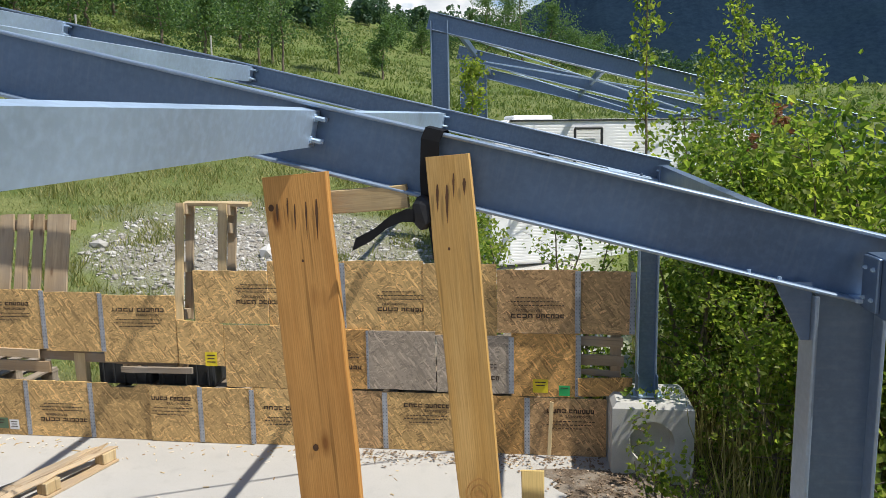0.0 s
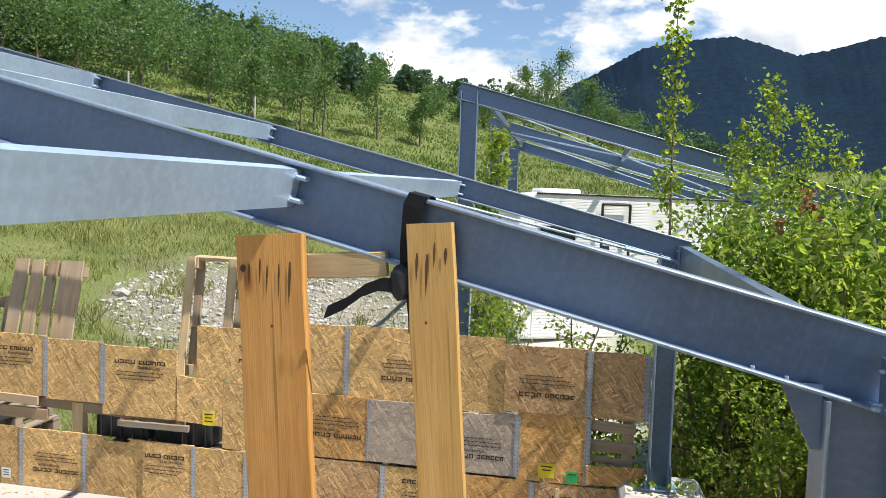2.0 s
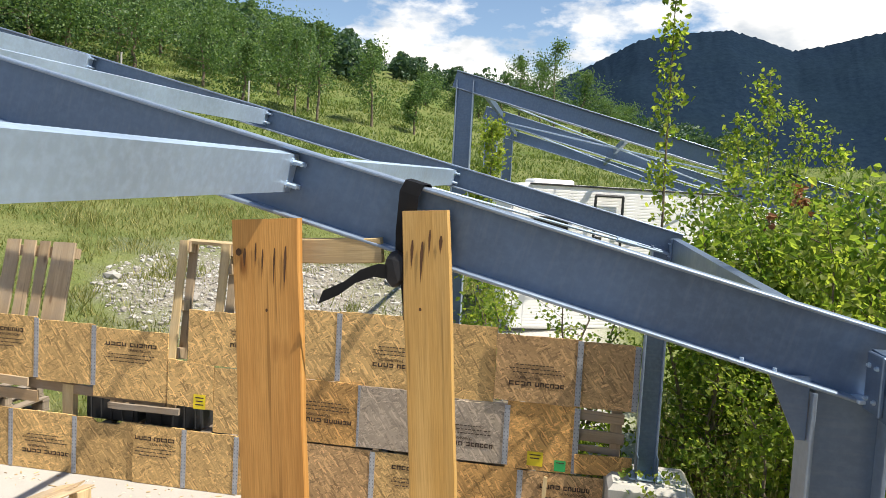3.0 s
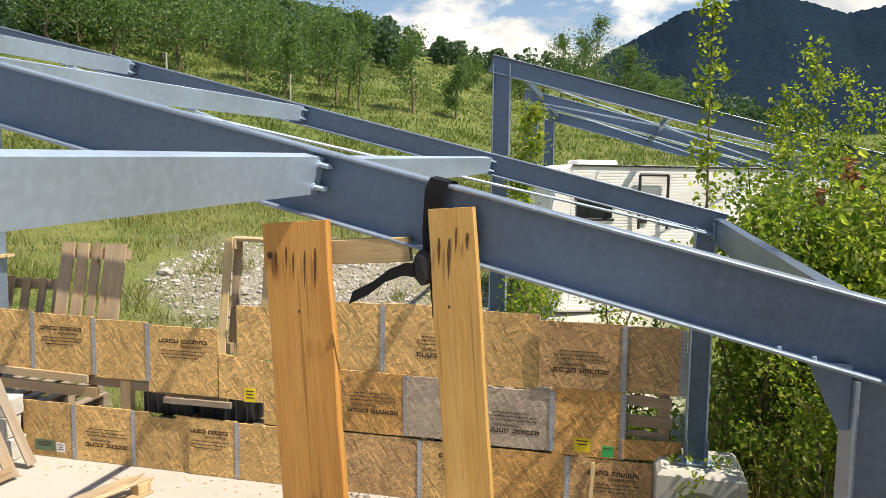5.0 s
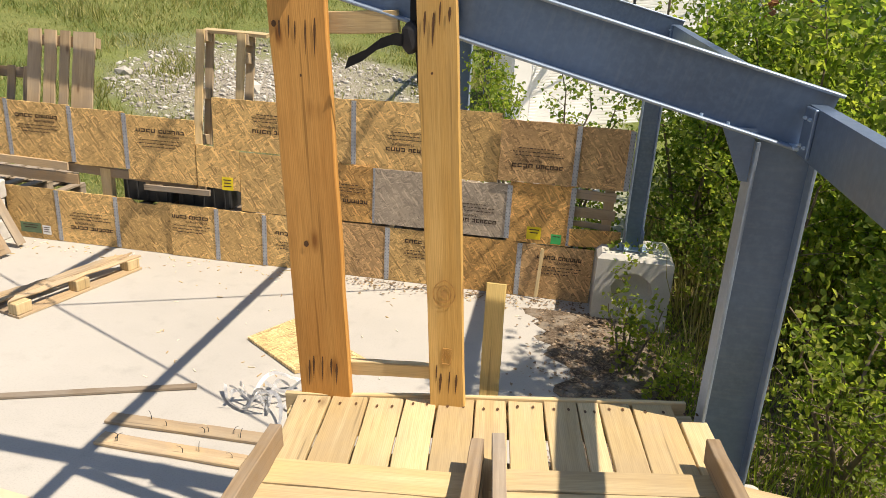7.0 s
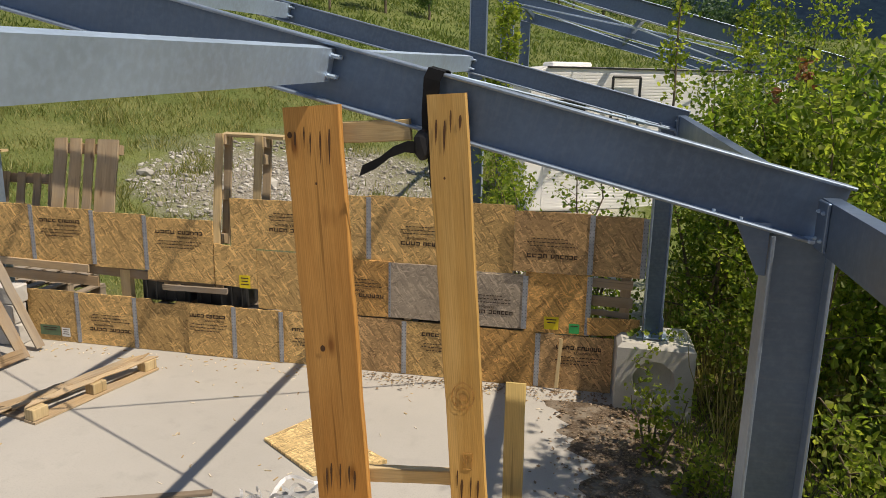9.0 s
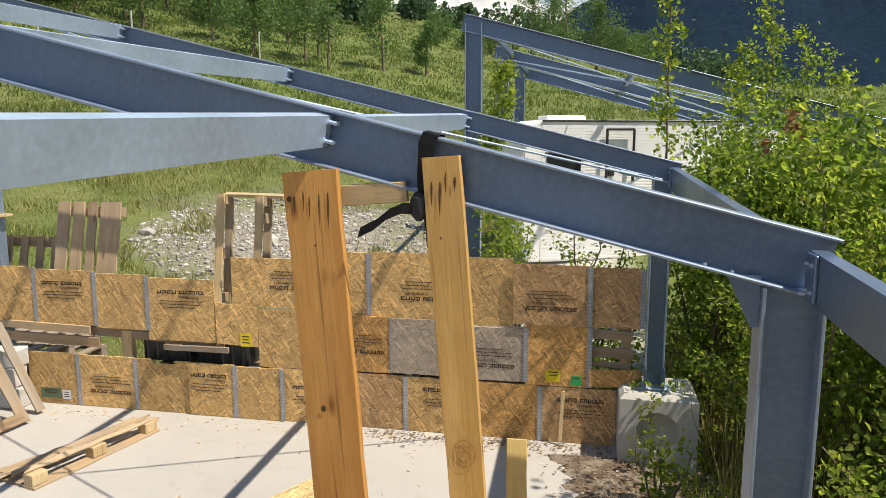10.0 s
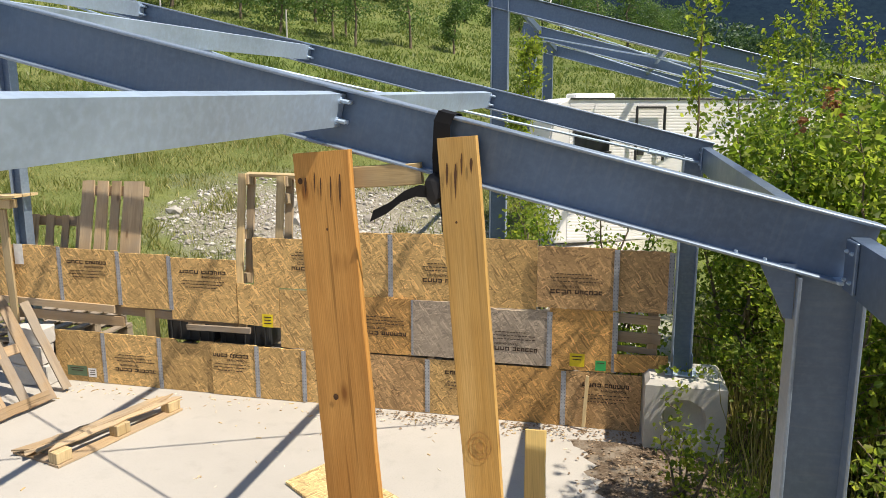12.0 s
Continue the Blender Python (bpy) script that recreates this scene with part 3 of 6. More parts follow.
for (xa, ya, xb, yb) in ((-1.2, 10.6, 2.9, 14.1), (2.9, 10.6, -1.2, 14.1), (-1.2, 14.3, 2.9, 17.9), (2.9, 10.6, 6.9, 14.1)):
    e = thing("brace_rod", "thin galvanised steel bracing rod under the far roof", "rod", "brace rods")
    a, b = Vector((xa, ya, far_z(xa) - 0.2)), Vector((xb, yb, far_z(xb) - 0.2))
    part("rod", cyl(0.012, (b - a).length, 8), STEEL_LIGHT, e, m=along(a, b))


# ---- crate wall ----
WALL_Y = 6.0
LABEL_OSB = {"tan": OSB, "grey": OSB_GREY, "orange": OSB_ORANGE, "brown": OSB_BROWN}


def letters(bm, x0, x1, z0, z1, n, y, rng):
    """A row of blocky strokes that stands for a printed mark."""
    w = (x1 - x0) / n
    t = (z1 - z0) * 0.26
    for k in range(n):
        a, b = x0 + k * w, x0 + (k + 0.80) * w
        for s in rng.sample(range(4), 3):
            if s == 0:
                box(b - a, 0.002, t, 0, ((a + b) / 2, y, z1 - t / 2), bm)
            elif s == 1:
                box(b - a, 0.002, t, 0, ((a + b) / 2, y, z0 + t / 2), bm)
            elif s == 2:
                box(t, 0.002, z1 - z0, 0, (a + t / 2, y, (z0 + z1) / 2), bm)
            else:
                box(t, 0.002, z1 - z0, 0, (b - t / 2, y, (z0 + z1) / 2), bm)


def osb_panel(x0, x1, z0, z1, tone="tan", y=WALL_Y, mark=None, strip_r=False, strip_l=False, seed=0, t=0.014, tilt=0.0, sag=0.0, notch=None):
    rng = random.Random(seed * 7 + 1)
    e = thing("crate_panel", {"tan": "tan strand-board crate side with brown printing", "grey": "grey weathered strand-board crate side", "orange": "orange-brown strand-board crate side", "brown": "dull brown strand-board crate side"}[tone],
              "crate side", "crate sides in the wall", at=Matrix.Translation((0, 0, 0)))
    bm = bmesh.new()
    n = 14
    top, low = [], []
    for k in range(n + 1):
        x = x0 + (x1 - x0) * k / n
        f = k / n
        j = rng.uniform(-0.003, 0.003)
        zt = z1 + sag * (f - 0.5) + j
        if notch and notch[0] < x < notch[1]:
            zt -= notch[2]
        top.append((x, zt))
        low.append((x, z0 + rng.uniform(-0.002, 0.002) + sag * (f - 0.5) * 0.5))
    ring = low + top[::-1]
    fr = [bm.verts.new((x, y - t / 2, z)) for x, z in ring]
    bk = [bm.verts.new((x, y + t / 2, z)) for x, z in ring]
    m = len(ring)
    for k in range(n):
        bm.faces.new((fr[k], fr[k + 1], fr[m - 2 - k], fr[m - 1 - k]))
        bm.faces.new((bk[m - 1 - k], bk[m - 2 - k], bk[k + 1], bk[k]))
    for k in range(m):
        bm.faces.new((fr[(k + 1) % m], fr[k], bk[k], bk[(k + 1) % m]))
    bmesh.ops.recalc_face_normals(bm, faces=bm.faces)
    part("board", bm, LABEL_OSB[tone], e)
    yf = y - t / 2 - 0.002
    for flag, xs in ((strip_l, x0), (strip_r, x1)):
        if flag:
            s = box(0.042, 0.003, (z1 - z0) - 0.012, 0, (xs, yf - 0.0015, (z0 + z1) / 2))
            strip = part("hinge_strip", s, ZINC, e, "perforated zinc hinge strip")
            d = bmesh.new()
            q = int((z1 - z0) / 0.03)
            for k in range(q):
                for dx in (-0.013, 0.013):
                    box(0.006, 0.002, 0.010, 0, (xs + dx, yf - 0.0035, z0 + 0.02 + k * 0.03), d)
            tagged(part("punched_pattern", d, PUNCH, strip), kind="stuff")
    if mark:
        kind, mx, mz, mw = mark[:4]
        b = bmesh.new()
        up = 1 if kind == "up" else -1
        letters(b, mx, mx + mw * 0.42, mz - 0.016, mz + 0.016, 4, yf, rng)
        letters(b, mx + mw * 0.47, mx + mw, mz - 0.016, mz + 0.016, 6, yf, rng)
        tagged(part("logo_print", b, INK, e), kind="stuff")
        b = bmesh.new()
        for k, (dz, f0, f1) in enumerate(((0.085, 0.05, 0.95), (0.115, 0.0, 0.9), (0.145, 0.1, 0.75))):
            x = mx + mw * f0
            while x < mx + mw * f1:
                w = rng.uniform(0.012, 0.03)
                box(w, 0.002, 0.007, 0, (x + w / 2, yf, mz - up * dz), b)
                x += w + 0.008
        tagged(part("small_print", b, INK, e), kind="stuff")
        cu = bpy.data.curves.new("word", "FONT")
        cu.body, cu.size, cu.align_x, cu.extrude = "TRANSMISSION", 0.030, "CENTER", 0.0008
        cu.materials.append(INK)
        word = new("word_print", cu)
        word.parent = e
        word.matrix_local = pose(mx + mw * (0.66 if up > 0 else 0.34), yf, mz - up * 0.045 - up * 0.01, 90, 0 if up > 0 else 180, 0)
    return e


P = osb_panel
# upper run, beside the steel post
P(-6.05, -4.92, 0.81, 1.345, seed=1, strip_r=True)
P(-4.92, -4.28, 0.80, 1.325, seed=2, mark=("up", -4.83, 1.20, 0.43), strip_r=True)
P(-4.28, -3.74, 0.785, 1.305, seed=3, strip_r=True)
P(-3.74, -3.068, 0.70, 1.285, seed=4, mark=("up", -3.63, 1.16, 0.47))
P(-3.06, -2.655, 0.69, 1.065, seed=5, y=WALL_Y - 0.004, sag=-0.03)
# lowest run, on the slab
P(-5.06, -4.515, 0.004, 0.515, seed=6, strip_r=True)
P(-4.515, -3.905, 0.004, 0.51, seed=7, mark=("down", -4.40, 0.16, 0.45), strip_r=True)
P(-3.905, -3.34, 0.004, 0.505, seed=8, notch=(-3.72, -3.5, 0.035))
P(-3.35, -2.89, 0.004, 0.505, seed=9, y=WALL_Y - 0.016, mark=("up", -3.33, 0.39, 0.36), strip_r=True)
P(-2.89, -2.43, 0.004, 0.495, seed=10, y=WALL_Y - 0.016, strip_r=True)
P(-2.43, -1.95, 0.004, 0.50, seed=11, mark=("up", -2.33, 0.33, 0.40))
P(-1.95, -1.29, 0.004, 0.50, seed=12, tone="brown", strip_r=True)
P(-1.29, -0.72, 0.004, 0.495, seed=13, mark=("up", -1.13, 0.39, 0.38))
P(-0.72, -0.125, 0.004, 0.49, seed=14, tone="orange", strip_r=True)
P(-0.125, 0.50, 0.004, 0.485, seed=15, tone="brown", mark=("up", 0.03, 0.38, 0.38))
# middle run
P(-2.65, -1.98, 0.505, 1.04, seed=16)
P(-1.97, -1.41, 0.515, 1.02, seed=17, mark=("down", -1.90, 0.70, 0.43), strip_r=True, tone="orange")
P(-1.41, -0.86, 0.525, 1.015, seed=18, tone="grey", y=WALL_Y - 0.01)
P(-0.85, -0.25, 0.51, 0.985, seed=19, tone="grey", strip_r=True, mark=("down", -0.74, 0.64, 0.40), notch=(-0.72, -0.45, 0.012))
P(-0.25, 0.275, 0.495, 1.012, seed=20, tone="orange", strip_r=True)
# top run
P(-2.89, -2.25, 1.055, 1.50, seed=21, mark=("down", -2.52, 1.24, 0.42))
P(-2.25, -1.615, 1.02, 1.575, seed=22, strip_r=True, y=WALL_Y + 0.02)
P(-1.615, -0.95, 1.0, 1.585, seed=23, y=WALL_Y + 0.018, mark=("down", -1.33, 1.19, 0.42))
P(-0.95, -0.365, 0.985, 1.565, seed=24, y=WALL_Y + 0.014)
P(-0.36, 0.267, 1.02, 1.525, seed=25, y=WALL_Y - 0.016, tone="brown", mark=("down", -0.25, 1.16, 0.42), strip_r=True)
P(0.267, 0.685, 1.015, 1.515, seed=26, tone="brown", strip_r=True)


def sticker(name, label, x, z, w, h, material, lines=3, y=WALL_Y - 0.012):
    e = thing(name, label, "sticker", "stickers on the crates")
    part("sheet", box(w, 0.0015, h, 0, (x, y, z)), material, e)
    b = bmesh.new()
    for k in range(lines):
        box(w * (0.7 - 0.12 * (k % 2)), 0.0015, h * 0.08, 0, (x, y - 0.0015, z + h * (0.28 - 0.24 * k)), b)
    part("print_bars", b, INK, e)


sticker("sticker", "yellow paper sticker with dark print on a crate", -2.77, 0.745, 0.105, 0.12, YELLOW, y=WALL_Y - 0.016)
sticker("sticker", "torn yellow paper sticker on an orange crate side", -0.02, 0.585, 0.12, 0.11, YELLOW, 2)
sticker("sticker", "round green sticker on an orange crate side", 0.17, 0.55, 0.085, 0.085, GREEN, 1)
sticker("label", "white paper label stuck low on a crate side", -4.66, 0.10, 0.09, 0.09, WHITE)
sticker("label", "dark green strip label low on a crate side", -4.83, 0.11, 0.22, 0.10, plain_material("olive_label", (0.10, 0.16, 0.09)), 2)
sticker("label", "white paper sheet on the crate wall", -5.37, 1.25, 0.10, 0.20, WHITE, 0)


# ---- pallets ----
def pallet(name, label, at, length=1.2, depth=1.0, boards=6, bw=0.10, material=PALLET, blocks=True, missing=(), bottom=True, group="pallets", seed=0, warp=0.0):
    """A block pallet: x is its length, y its depth, z up, origin at the middle of its foot."""
    rng = random.Random(seed)
    e = thing(name, label, "pallet", group, at=at)
    k = 0
    for j in range(3):
        y = (-depth / 2 + 0.05, 0, depth / 2 - 0.05)[j]
        if bottom:
            part("bottom_board", plank(length, 0.10, 0.02, seed=seed + j), material, e, m=basis((0, y, 0.01), Vector((0, 1, 0)), Vector((0, 0, 1)), Vector((1, 0, 0))))
        for i in range(3):
            x = (-length / 2 + 0.07, 0, length / 2 - 0.07)[i]
            part("block", box(0.13, 0.095, 0.078, 0.004, (x, y, 0.06)), material, e)
        part("stringer_board", plank(length, 0.10, 0.02, seed=seed + 5 + j), material, e, m=basis((0, y, 0.11), Vector((0, 1, 0)), Vector((0, 0, 1)), Vector((1, 0, 0))))
    for i in range(boards):
        if i in missing:
            continue
        x = -length / 2 + bw / 2 + (length - bw) * i / (boards - 1)
        tilt = rng.uniform(-0.01, 0.01) + warp * rng.uniform(-1, 1)
        part("top_board", plank(depth * rng.uniform(0.97, 1.0), bw * rng.uniform(0.85, 1.05), 0.02, 0.004, seed + 20 + i, 0.004), material, e,
             m=basis((x, 0, 0.132 + abs(tilt) * 0.2), Vector((math.cos(tilt), math.sin(tilt), 0)), Vector((0, 0, -1)), Vector((math.sin(tilt), -math.cos(tilt), 0)).cross(Vector((0, 0, 1))).cross(Vector((0, 0, 1)))))
    return e


# broken pallet on the slab: the long side with three blocks runs between the two measured corners
def broken_pallet():
    a, b = Vector((-3.69, 4.40, 0)), Vector((-3.41, 5.56, 0))
    d = (b - a).normalized()
    n = Vector((-d.y, d.x, 0))
    e = thing("broken_pallet", "broken weathered pallet with splintered loose boards lying on the slab", "pallet", at=basis((a + b) / 2, d, n, Vector((0, 0, 1))))
    L = 1.20
    part("bottom_board", plank(L, 0.12, 0.02, 0.004, 0), WEATHERED, e, m=basis((0, 0.06, 0.011), Vector((0, 1, 0)), Vector((0, 0, 1)), Vector((1, 0, 0))))
    for x in (-L / 2 + 0.07, 0.0, L / 2 - 0.07):
        part("block", box(0.13, 0.10, 0.088, 0.005, (x, 0.07, 0.066)), PALE, e)
    # split boards: ends along the pallet, across it and above the slab
    lines = (((0.60, 0.06, 0.122), (-0.56, 0.11, 0.122), 0.055), ((0.58, 0.12, 0.126), (-0.60, 0.24, 0.085), 0.05), ((0.50, 0.17, 0.130), (-0.62, 0.36, 0.045), 0.075),
             ((0.36, 0.24, 0.105), (-0.55, 0.47, 0.022), 0.035), ((-0.15, 0.22, 0.105), (-0.60, 0.44, 0.055), 0.09))
    for k, (p, q, w) in enumerate(lines):
        p, q = Vector(p), Vector(q)
        part("splintered_board", plank((q - p).length, w, 0.015, 0.009, 40 + k, 0.06, 11), WEATHERED, e, m=along(p, q, (0.0, 0.10 * (k % 3 - 1), 1)))
    part("cross_board", plank(0.52, 0.09, 0.02, 0.004, 60), PALLET, e, m=along((-0.54, 0.02, 0.012), (-0.56, 0.52, 0.012)))
    return e


broken_pallet()


def upright_boards(name, label, x0, x1, y, z0, z1, widths, material, rails=(), lean=0.0, seed=0, category="pallet"):
    """A pallet on edge: upright boards with gaps, and cross rails behind."""
    e = thing(name, label, category, "pallets behind the wall", at=Matrix.Translation((0, y, z1)) @ Matrix.Rotation(radians(lean), 4, "X") @ Matrix.Translation((0, -y, -z1)))
    total = sum(widths)
    gap = (x1 - x0 - total) / max(1, len(widths) - 1)
    x = x0
    for k, w in enumerate(widths):
        part("board", plank(z1 - z0, w, 0.02, 0.004, seed + k, 0.004), material, e, m=basis((x + w / 2, y, (z0 + z1) / 2), Vector((1, 0, 0)), Vector((0, 1, 0)), Vector((0, 0, 1))))
        x += w + gap
    for k, z in enumerate(rails):
        part("rail", plank(x1 - x0, 0.09, 0.07, 0.003, seed + 30 + k), PALLET, e, m=basis(((x0 + x1) / 2, y + 0.05, z), Vector((0, 0, 1)), Vector((0, 1, 0)), Vector((1, 0, 0))))
    return e


upright_boards("standing_pallet", "weathered brown pallet standing on edge behind the crates", -4.78, -4.11, 6.25, 0.9, 1.95, (0.13, 0.12, 0.095, 0.215), WEATHERED, (1.02, 1.86), lean=-13, seed=1)
upright_boards("standing_pallet", "low weathered pallet standing on edge behind the crates", -5.41, -4.79, 6.25, 0.75, 1.605, (0.09, 0.085, 0.08, 0.09), WEATHERED, (1.55,), lean=-13, seed=9)


def stud_frame():
    e = thing("pallet_skeleton", "upright pallet skeleton of bare stringers standing behind the crates", "pallet", "pallets behind the wall", at=Matrix.Translation((0, 6.09, 2.06)) @ Matrix.Rotation(radians(-9), 4, "X") @ Matrix.Translation((0, -6.09 + 0.12, -2.06)))
    y = 6.09
    for k, (x, z0, z1) in enumerate(((-3.045, 1.07, 2.062), (-2.665, 1.40, 2.05))):
        yy = y
        part("stud", plank(z1 - z0, 0.075, 0.022, 0.003, k), PALE, e, m=basis((x, yy - 0.045, (z0 + z1) / 2), Vector((1, 0, 0)), Vector((0, 1, 0)), Vector((0, 0, 1))))
        part("stud", plank(z1 - z0, 0.075, 0.022, 0.003, 5 + k), WEATHERED, e, m=basis((x + 0.03, yy + 0.08, (z0 + z1) / 2), Vector((1, 0, 0)), Vector((0, 1, 0)), Vector((0, 0, 1))))
        for z in (z1 - 0.05, z0 + 0.45, z0 + 0.05):
            part("block", box(0.08, 0.10, 0.09, 0.004, (x + 0.015, yy + 0.017, z)), WEATHERED, e)
    part("top_rail", plank(0.58, 0.085, 0.03, 0.003, 31), PALE, e, m=along((-3.08, y + 0.02, 2.065), (-2.40, y + 0.02, 2.05), (0, -0.3, 1)))
    return e


stud_frame()


def loose_board(label, a, b, w, t, material, side=(0, 0, 1), seed=0, name="loose_board", category="board", group="loose boards"):
    a, b = Vector(a), Vector(b)
    e = part(name, plank((b - a).length, w, t, 0.0015 if (b - a).length < 0.6 else 0.003, seed, 0.002), material, None, m=None)
    e.matrix_world = along(a, b, side)
    return tagged(e, label, category, group)


# boards and pallets that fill the slot between the lower and the upper crate runs
loose_board("weathered brown pallet board wedged between the crate runs", (-5.95, 5.985, 0.80), (-4.35, 5.985, 0.757), 0.075, 0.022, WEATHERED, (0, -1, 0), 3)
loose_board("thick weathered pallet board under the upper crate run", (-5.6, 6.01, 0.665), (-4.27, 6.01, 0.637), 0.095, 0.028, PALLET, (0, -1, 0), 4)
loose_board("brown pallet rail under the upper crate run", (-4.40, 6.045, 0.742), (-3.1, 6.045, 0.69), 0.085, 0.03, PALLET, (0, -1, 0), 5)
loose_board("pale grey board laid across the slot in the crate wall", (-3.58, 5.975, 0.640), (-2.94, 5.975, 0.644), 0.05, 0.03, GREYWOOD, (0, -1, 0), 6)
loose_board("upright pallet post behind the slot in the crate wall", (-4.0, 6.06, 0.0), (-4.0, 6.06, 0.76), 0.10, 0.07, PALE, (0, -1, 0), 7)
for k, x in enumerate((-3.56, -3.33, -3.12)):
    loose_board("dark pallet block under the upper crate run", (x, 6.10, 0.60), (x, 6.10, 0.72), 0.12, 0.09, PALLET, (0, -1, 0), 80 + k)
for k, (x, w) in enumerate(((-5.62, 1.15), (-3.25, 1.0), (-1.9, 1.1), (-0.6, 1.1))):
    pallet("pallet", "old weathered pallet stacked behind the crate wall", pose(x, 6.62, -0.03), w, 0.95, seed=60 + k, material=GREYWOOD)
    pallet("pallet", "old weathered pallet stacked behind the crate wall", pose(x + 0.03, 6.64, 0.125), w, 0.95, seed=70 + k, material=GREYWOOD)
    pallet("pallet", "old weathered pallet stacked behind the crate wall", pose(x - 0.02, 6.62, 0.28), w, 0.95, seed=80 + k, material=GREYWOOD)
for k, x in enumerate((-1.9, -0.6)):
    pallet("pallet", "old weathered pallet stacked behind the crate wall", pose(x, 6.62, 0.435), 1.1, 0.95, seed=90 + k, material=GREYWOOD)
    pallet("pallet", "old weathered pallet stacked behind the crate wall", pose(x, 6.60, 0.59), 1.1, 0.95, seed=95 + k, material=GREYWOOD)
def plastic_box(x0, x1, y0, y1, z0, z1):
    e = thing("plastic_box", "black plastic stacking box behind the slot in the crates", "box", "plastic boxes")
    bm = box(x1 - x0, y1 - y0, z1 - z0, 0.012, ((x0 + x1) / 2, (y0 + y1) / 2, (z0 + z1) / 2))
    part("tub", bm, DARK, e)
    part("rim", box(x1 - x0 + 0.03, y1 - y0 + 0.03, 0.03, 0.006, ((x0 + x1) / 2, (y0 + y1) / 2, z1 - 0.02)), DARK, e)
    for k in range(5):
        part("rib", box(0.015, 0.012, (z1 - z0) * 0.8, 0.003, (x0 + (x1 - x0) * (k + 0.5) / 5, y0 - 0.006, (z0 + z1) / 2 - 0.02)), DARK, e)


plastic_box(-3.92, -3.42, 6.16, 6.5, 0.442, 0.715)
plastic_box(-3.36, -2.84, 6.16, 6.5, 0.442, 0.70)
# slatted end beside the footing block
upright = thing("slatted_crate_end", "open crate end of grey slats beside the footing block", "crate")
for k, (z, w, x1) in enumerate(((0.955, 0.075, 0.62), (0.80, 0.085, 0.63), (0.695, 0.05, 0.60))):
    part("slat", plank(x1 - 0.29, w, 0.02, 0.004, 50 + k), PALLET, upright, m=along((0.29, 6.02 + 0.012 * k, z), (x1, 6.02 + 0.012 * k, z - 0.01), (0, -1, 0)))
part("post", plank(0.55, 0.08, 0.05, 0.004, 57), PALLET, upright, m=along((0.57, 6.06, 0.5), (0.57, 6.06, 1.03), (0, -1, 0)))
part("infill_board", plank(0.42, 0.15, 0.014, 0.003, 58), OSB_ORANGE, upright, m=along((0.28, 5.985, 0.585), (0.69, 5.985, 0.60), (0, -1, 0)))
loose_board("thin pale stick leaning on the crate wall", (0.05, 5.94, 0.03), (0.07, 5.975, 0.46), 0.03, 0.02, PALE, (0, -1, 0), 12)


# ---- footing blocks ----
def footing(name, label, x0, x1, y0, y1, h, recess=True):
    """A cast block with a chamfered crown and a round recess in its front."""
    e = thing(name, label, "footing block", "footings")
    cx, cz, r = (x0 + x1) / 2 - 0.005, h * 0.47, 0.165
    c = 0.035
    bm = bmesh.new()
    n = 40
    outer, inner, deep = [], [], []
    for k in range(n):
        a = 2 * math.pi * k / n + math.pi / 4
        ca, sa = math.cos(a), math.sin(a)
        # walk round the square front edge
        s = max(abs(ca), abs(sa))
        ox, oz = (x0 + x1) / 2 + (x1 - x0) / 2 * ca / s, (h - c) / 2 + (h - c) / 2 * sa / s
        j = 0.006 * noise.noise(Vector((ca * 3, sa * 3, 1)))
        outer.append(bm.verts.new((ox, y0, oz)))
        inner.append(bm.verts.new((cx + (r + j) * ca, y0, cz + (r + j) * sa)))
        deep.append(bm.verts.new((cx + (r - 0.02) * ca, y0 + 0.09, cz + (r - 0.02) * sa)))
    for k in range(n):
        q = (k + 1) % n
        bm.faces.new((outer[k], outer[q], inner[q], inner[k]))
        bm.faces.new((inner[k], inner[q], deep[q], deep[k]))
    bm.faces.new(deep)
    t = [bm.verts.new(p) for p in ((x0, y0, h - c), (x1, y0, h - c), (x1, y1, h - c), (x0, y1, h - c))]
    b = [bm.verts.new(p) for p in ((x0, y0, -0.06), (x1, y0, -0.06), (x1, y1, -0.06), (x0, y1, -0.06))]
    u = [bm.verts.new(p) for p in ((x0 + c, y0 + c, h), (x1 - c, y0 + c, h), (x1 - c, y1 - c, h), (x0 + c, y1 - c, h))]
    f = [bm.verts.new(p) for p in ((x0, y0, 0.0), (x1, y0, 0.0))]
    bm.faces.new((b[0], b[1], f[1], f[0]))
    for k in (1, 2, 3):
        bm.faces.new((b[k], b[(k + 1) % 4], t[(k + 1) % 4], t[k]))
    for k in range(4):
        bm.faces.new((t[k], t[(k + 1) % 4], u[(k + 1) % 4], u[k]))
    bm.faces.new(u)
    bmesh.ops.remove_doubles(bm, verts=bm.verts, dist=0.0005)
    bmesh.ops.recalc_face_normals(bm, faces=bm.faces)
    part("block", bm, BLOCK, e)
    return e


footing("footing_block", "cast concrete footing block with a round recess under a steel post", 0.515, 1.115, 5.70, 6.22, 0.56)
footing("footing_block", "cast concrete footing block under the near steel column", 0.74, 1.16, 2.45, 2.98, 0.52)


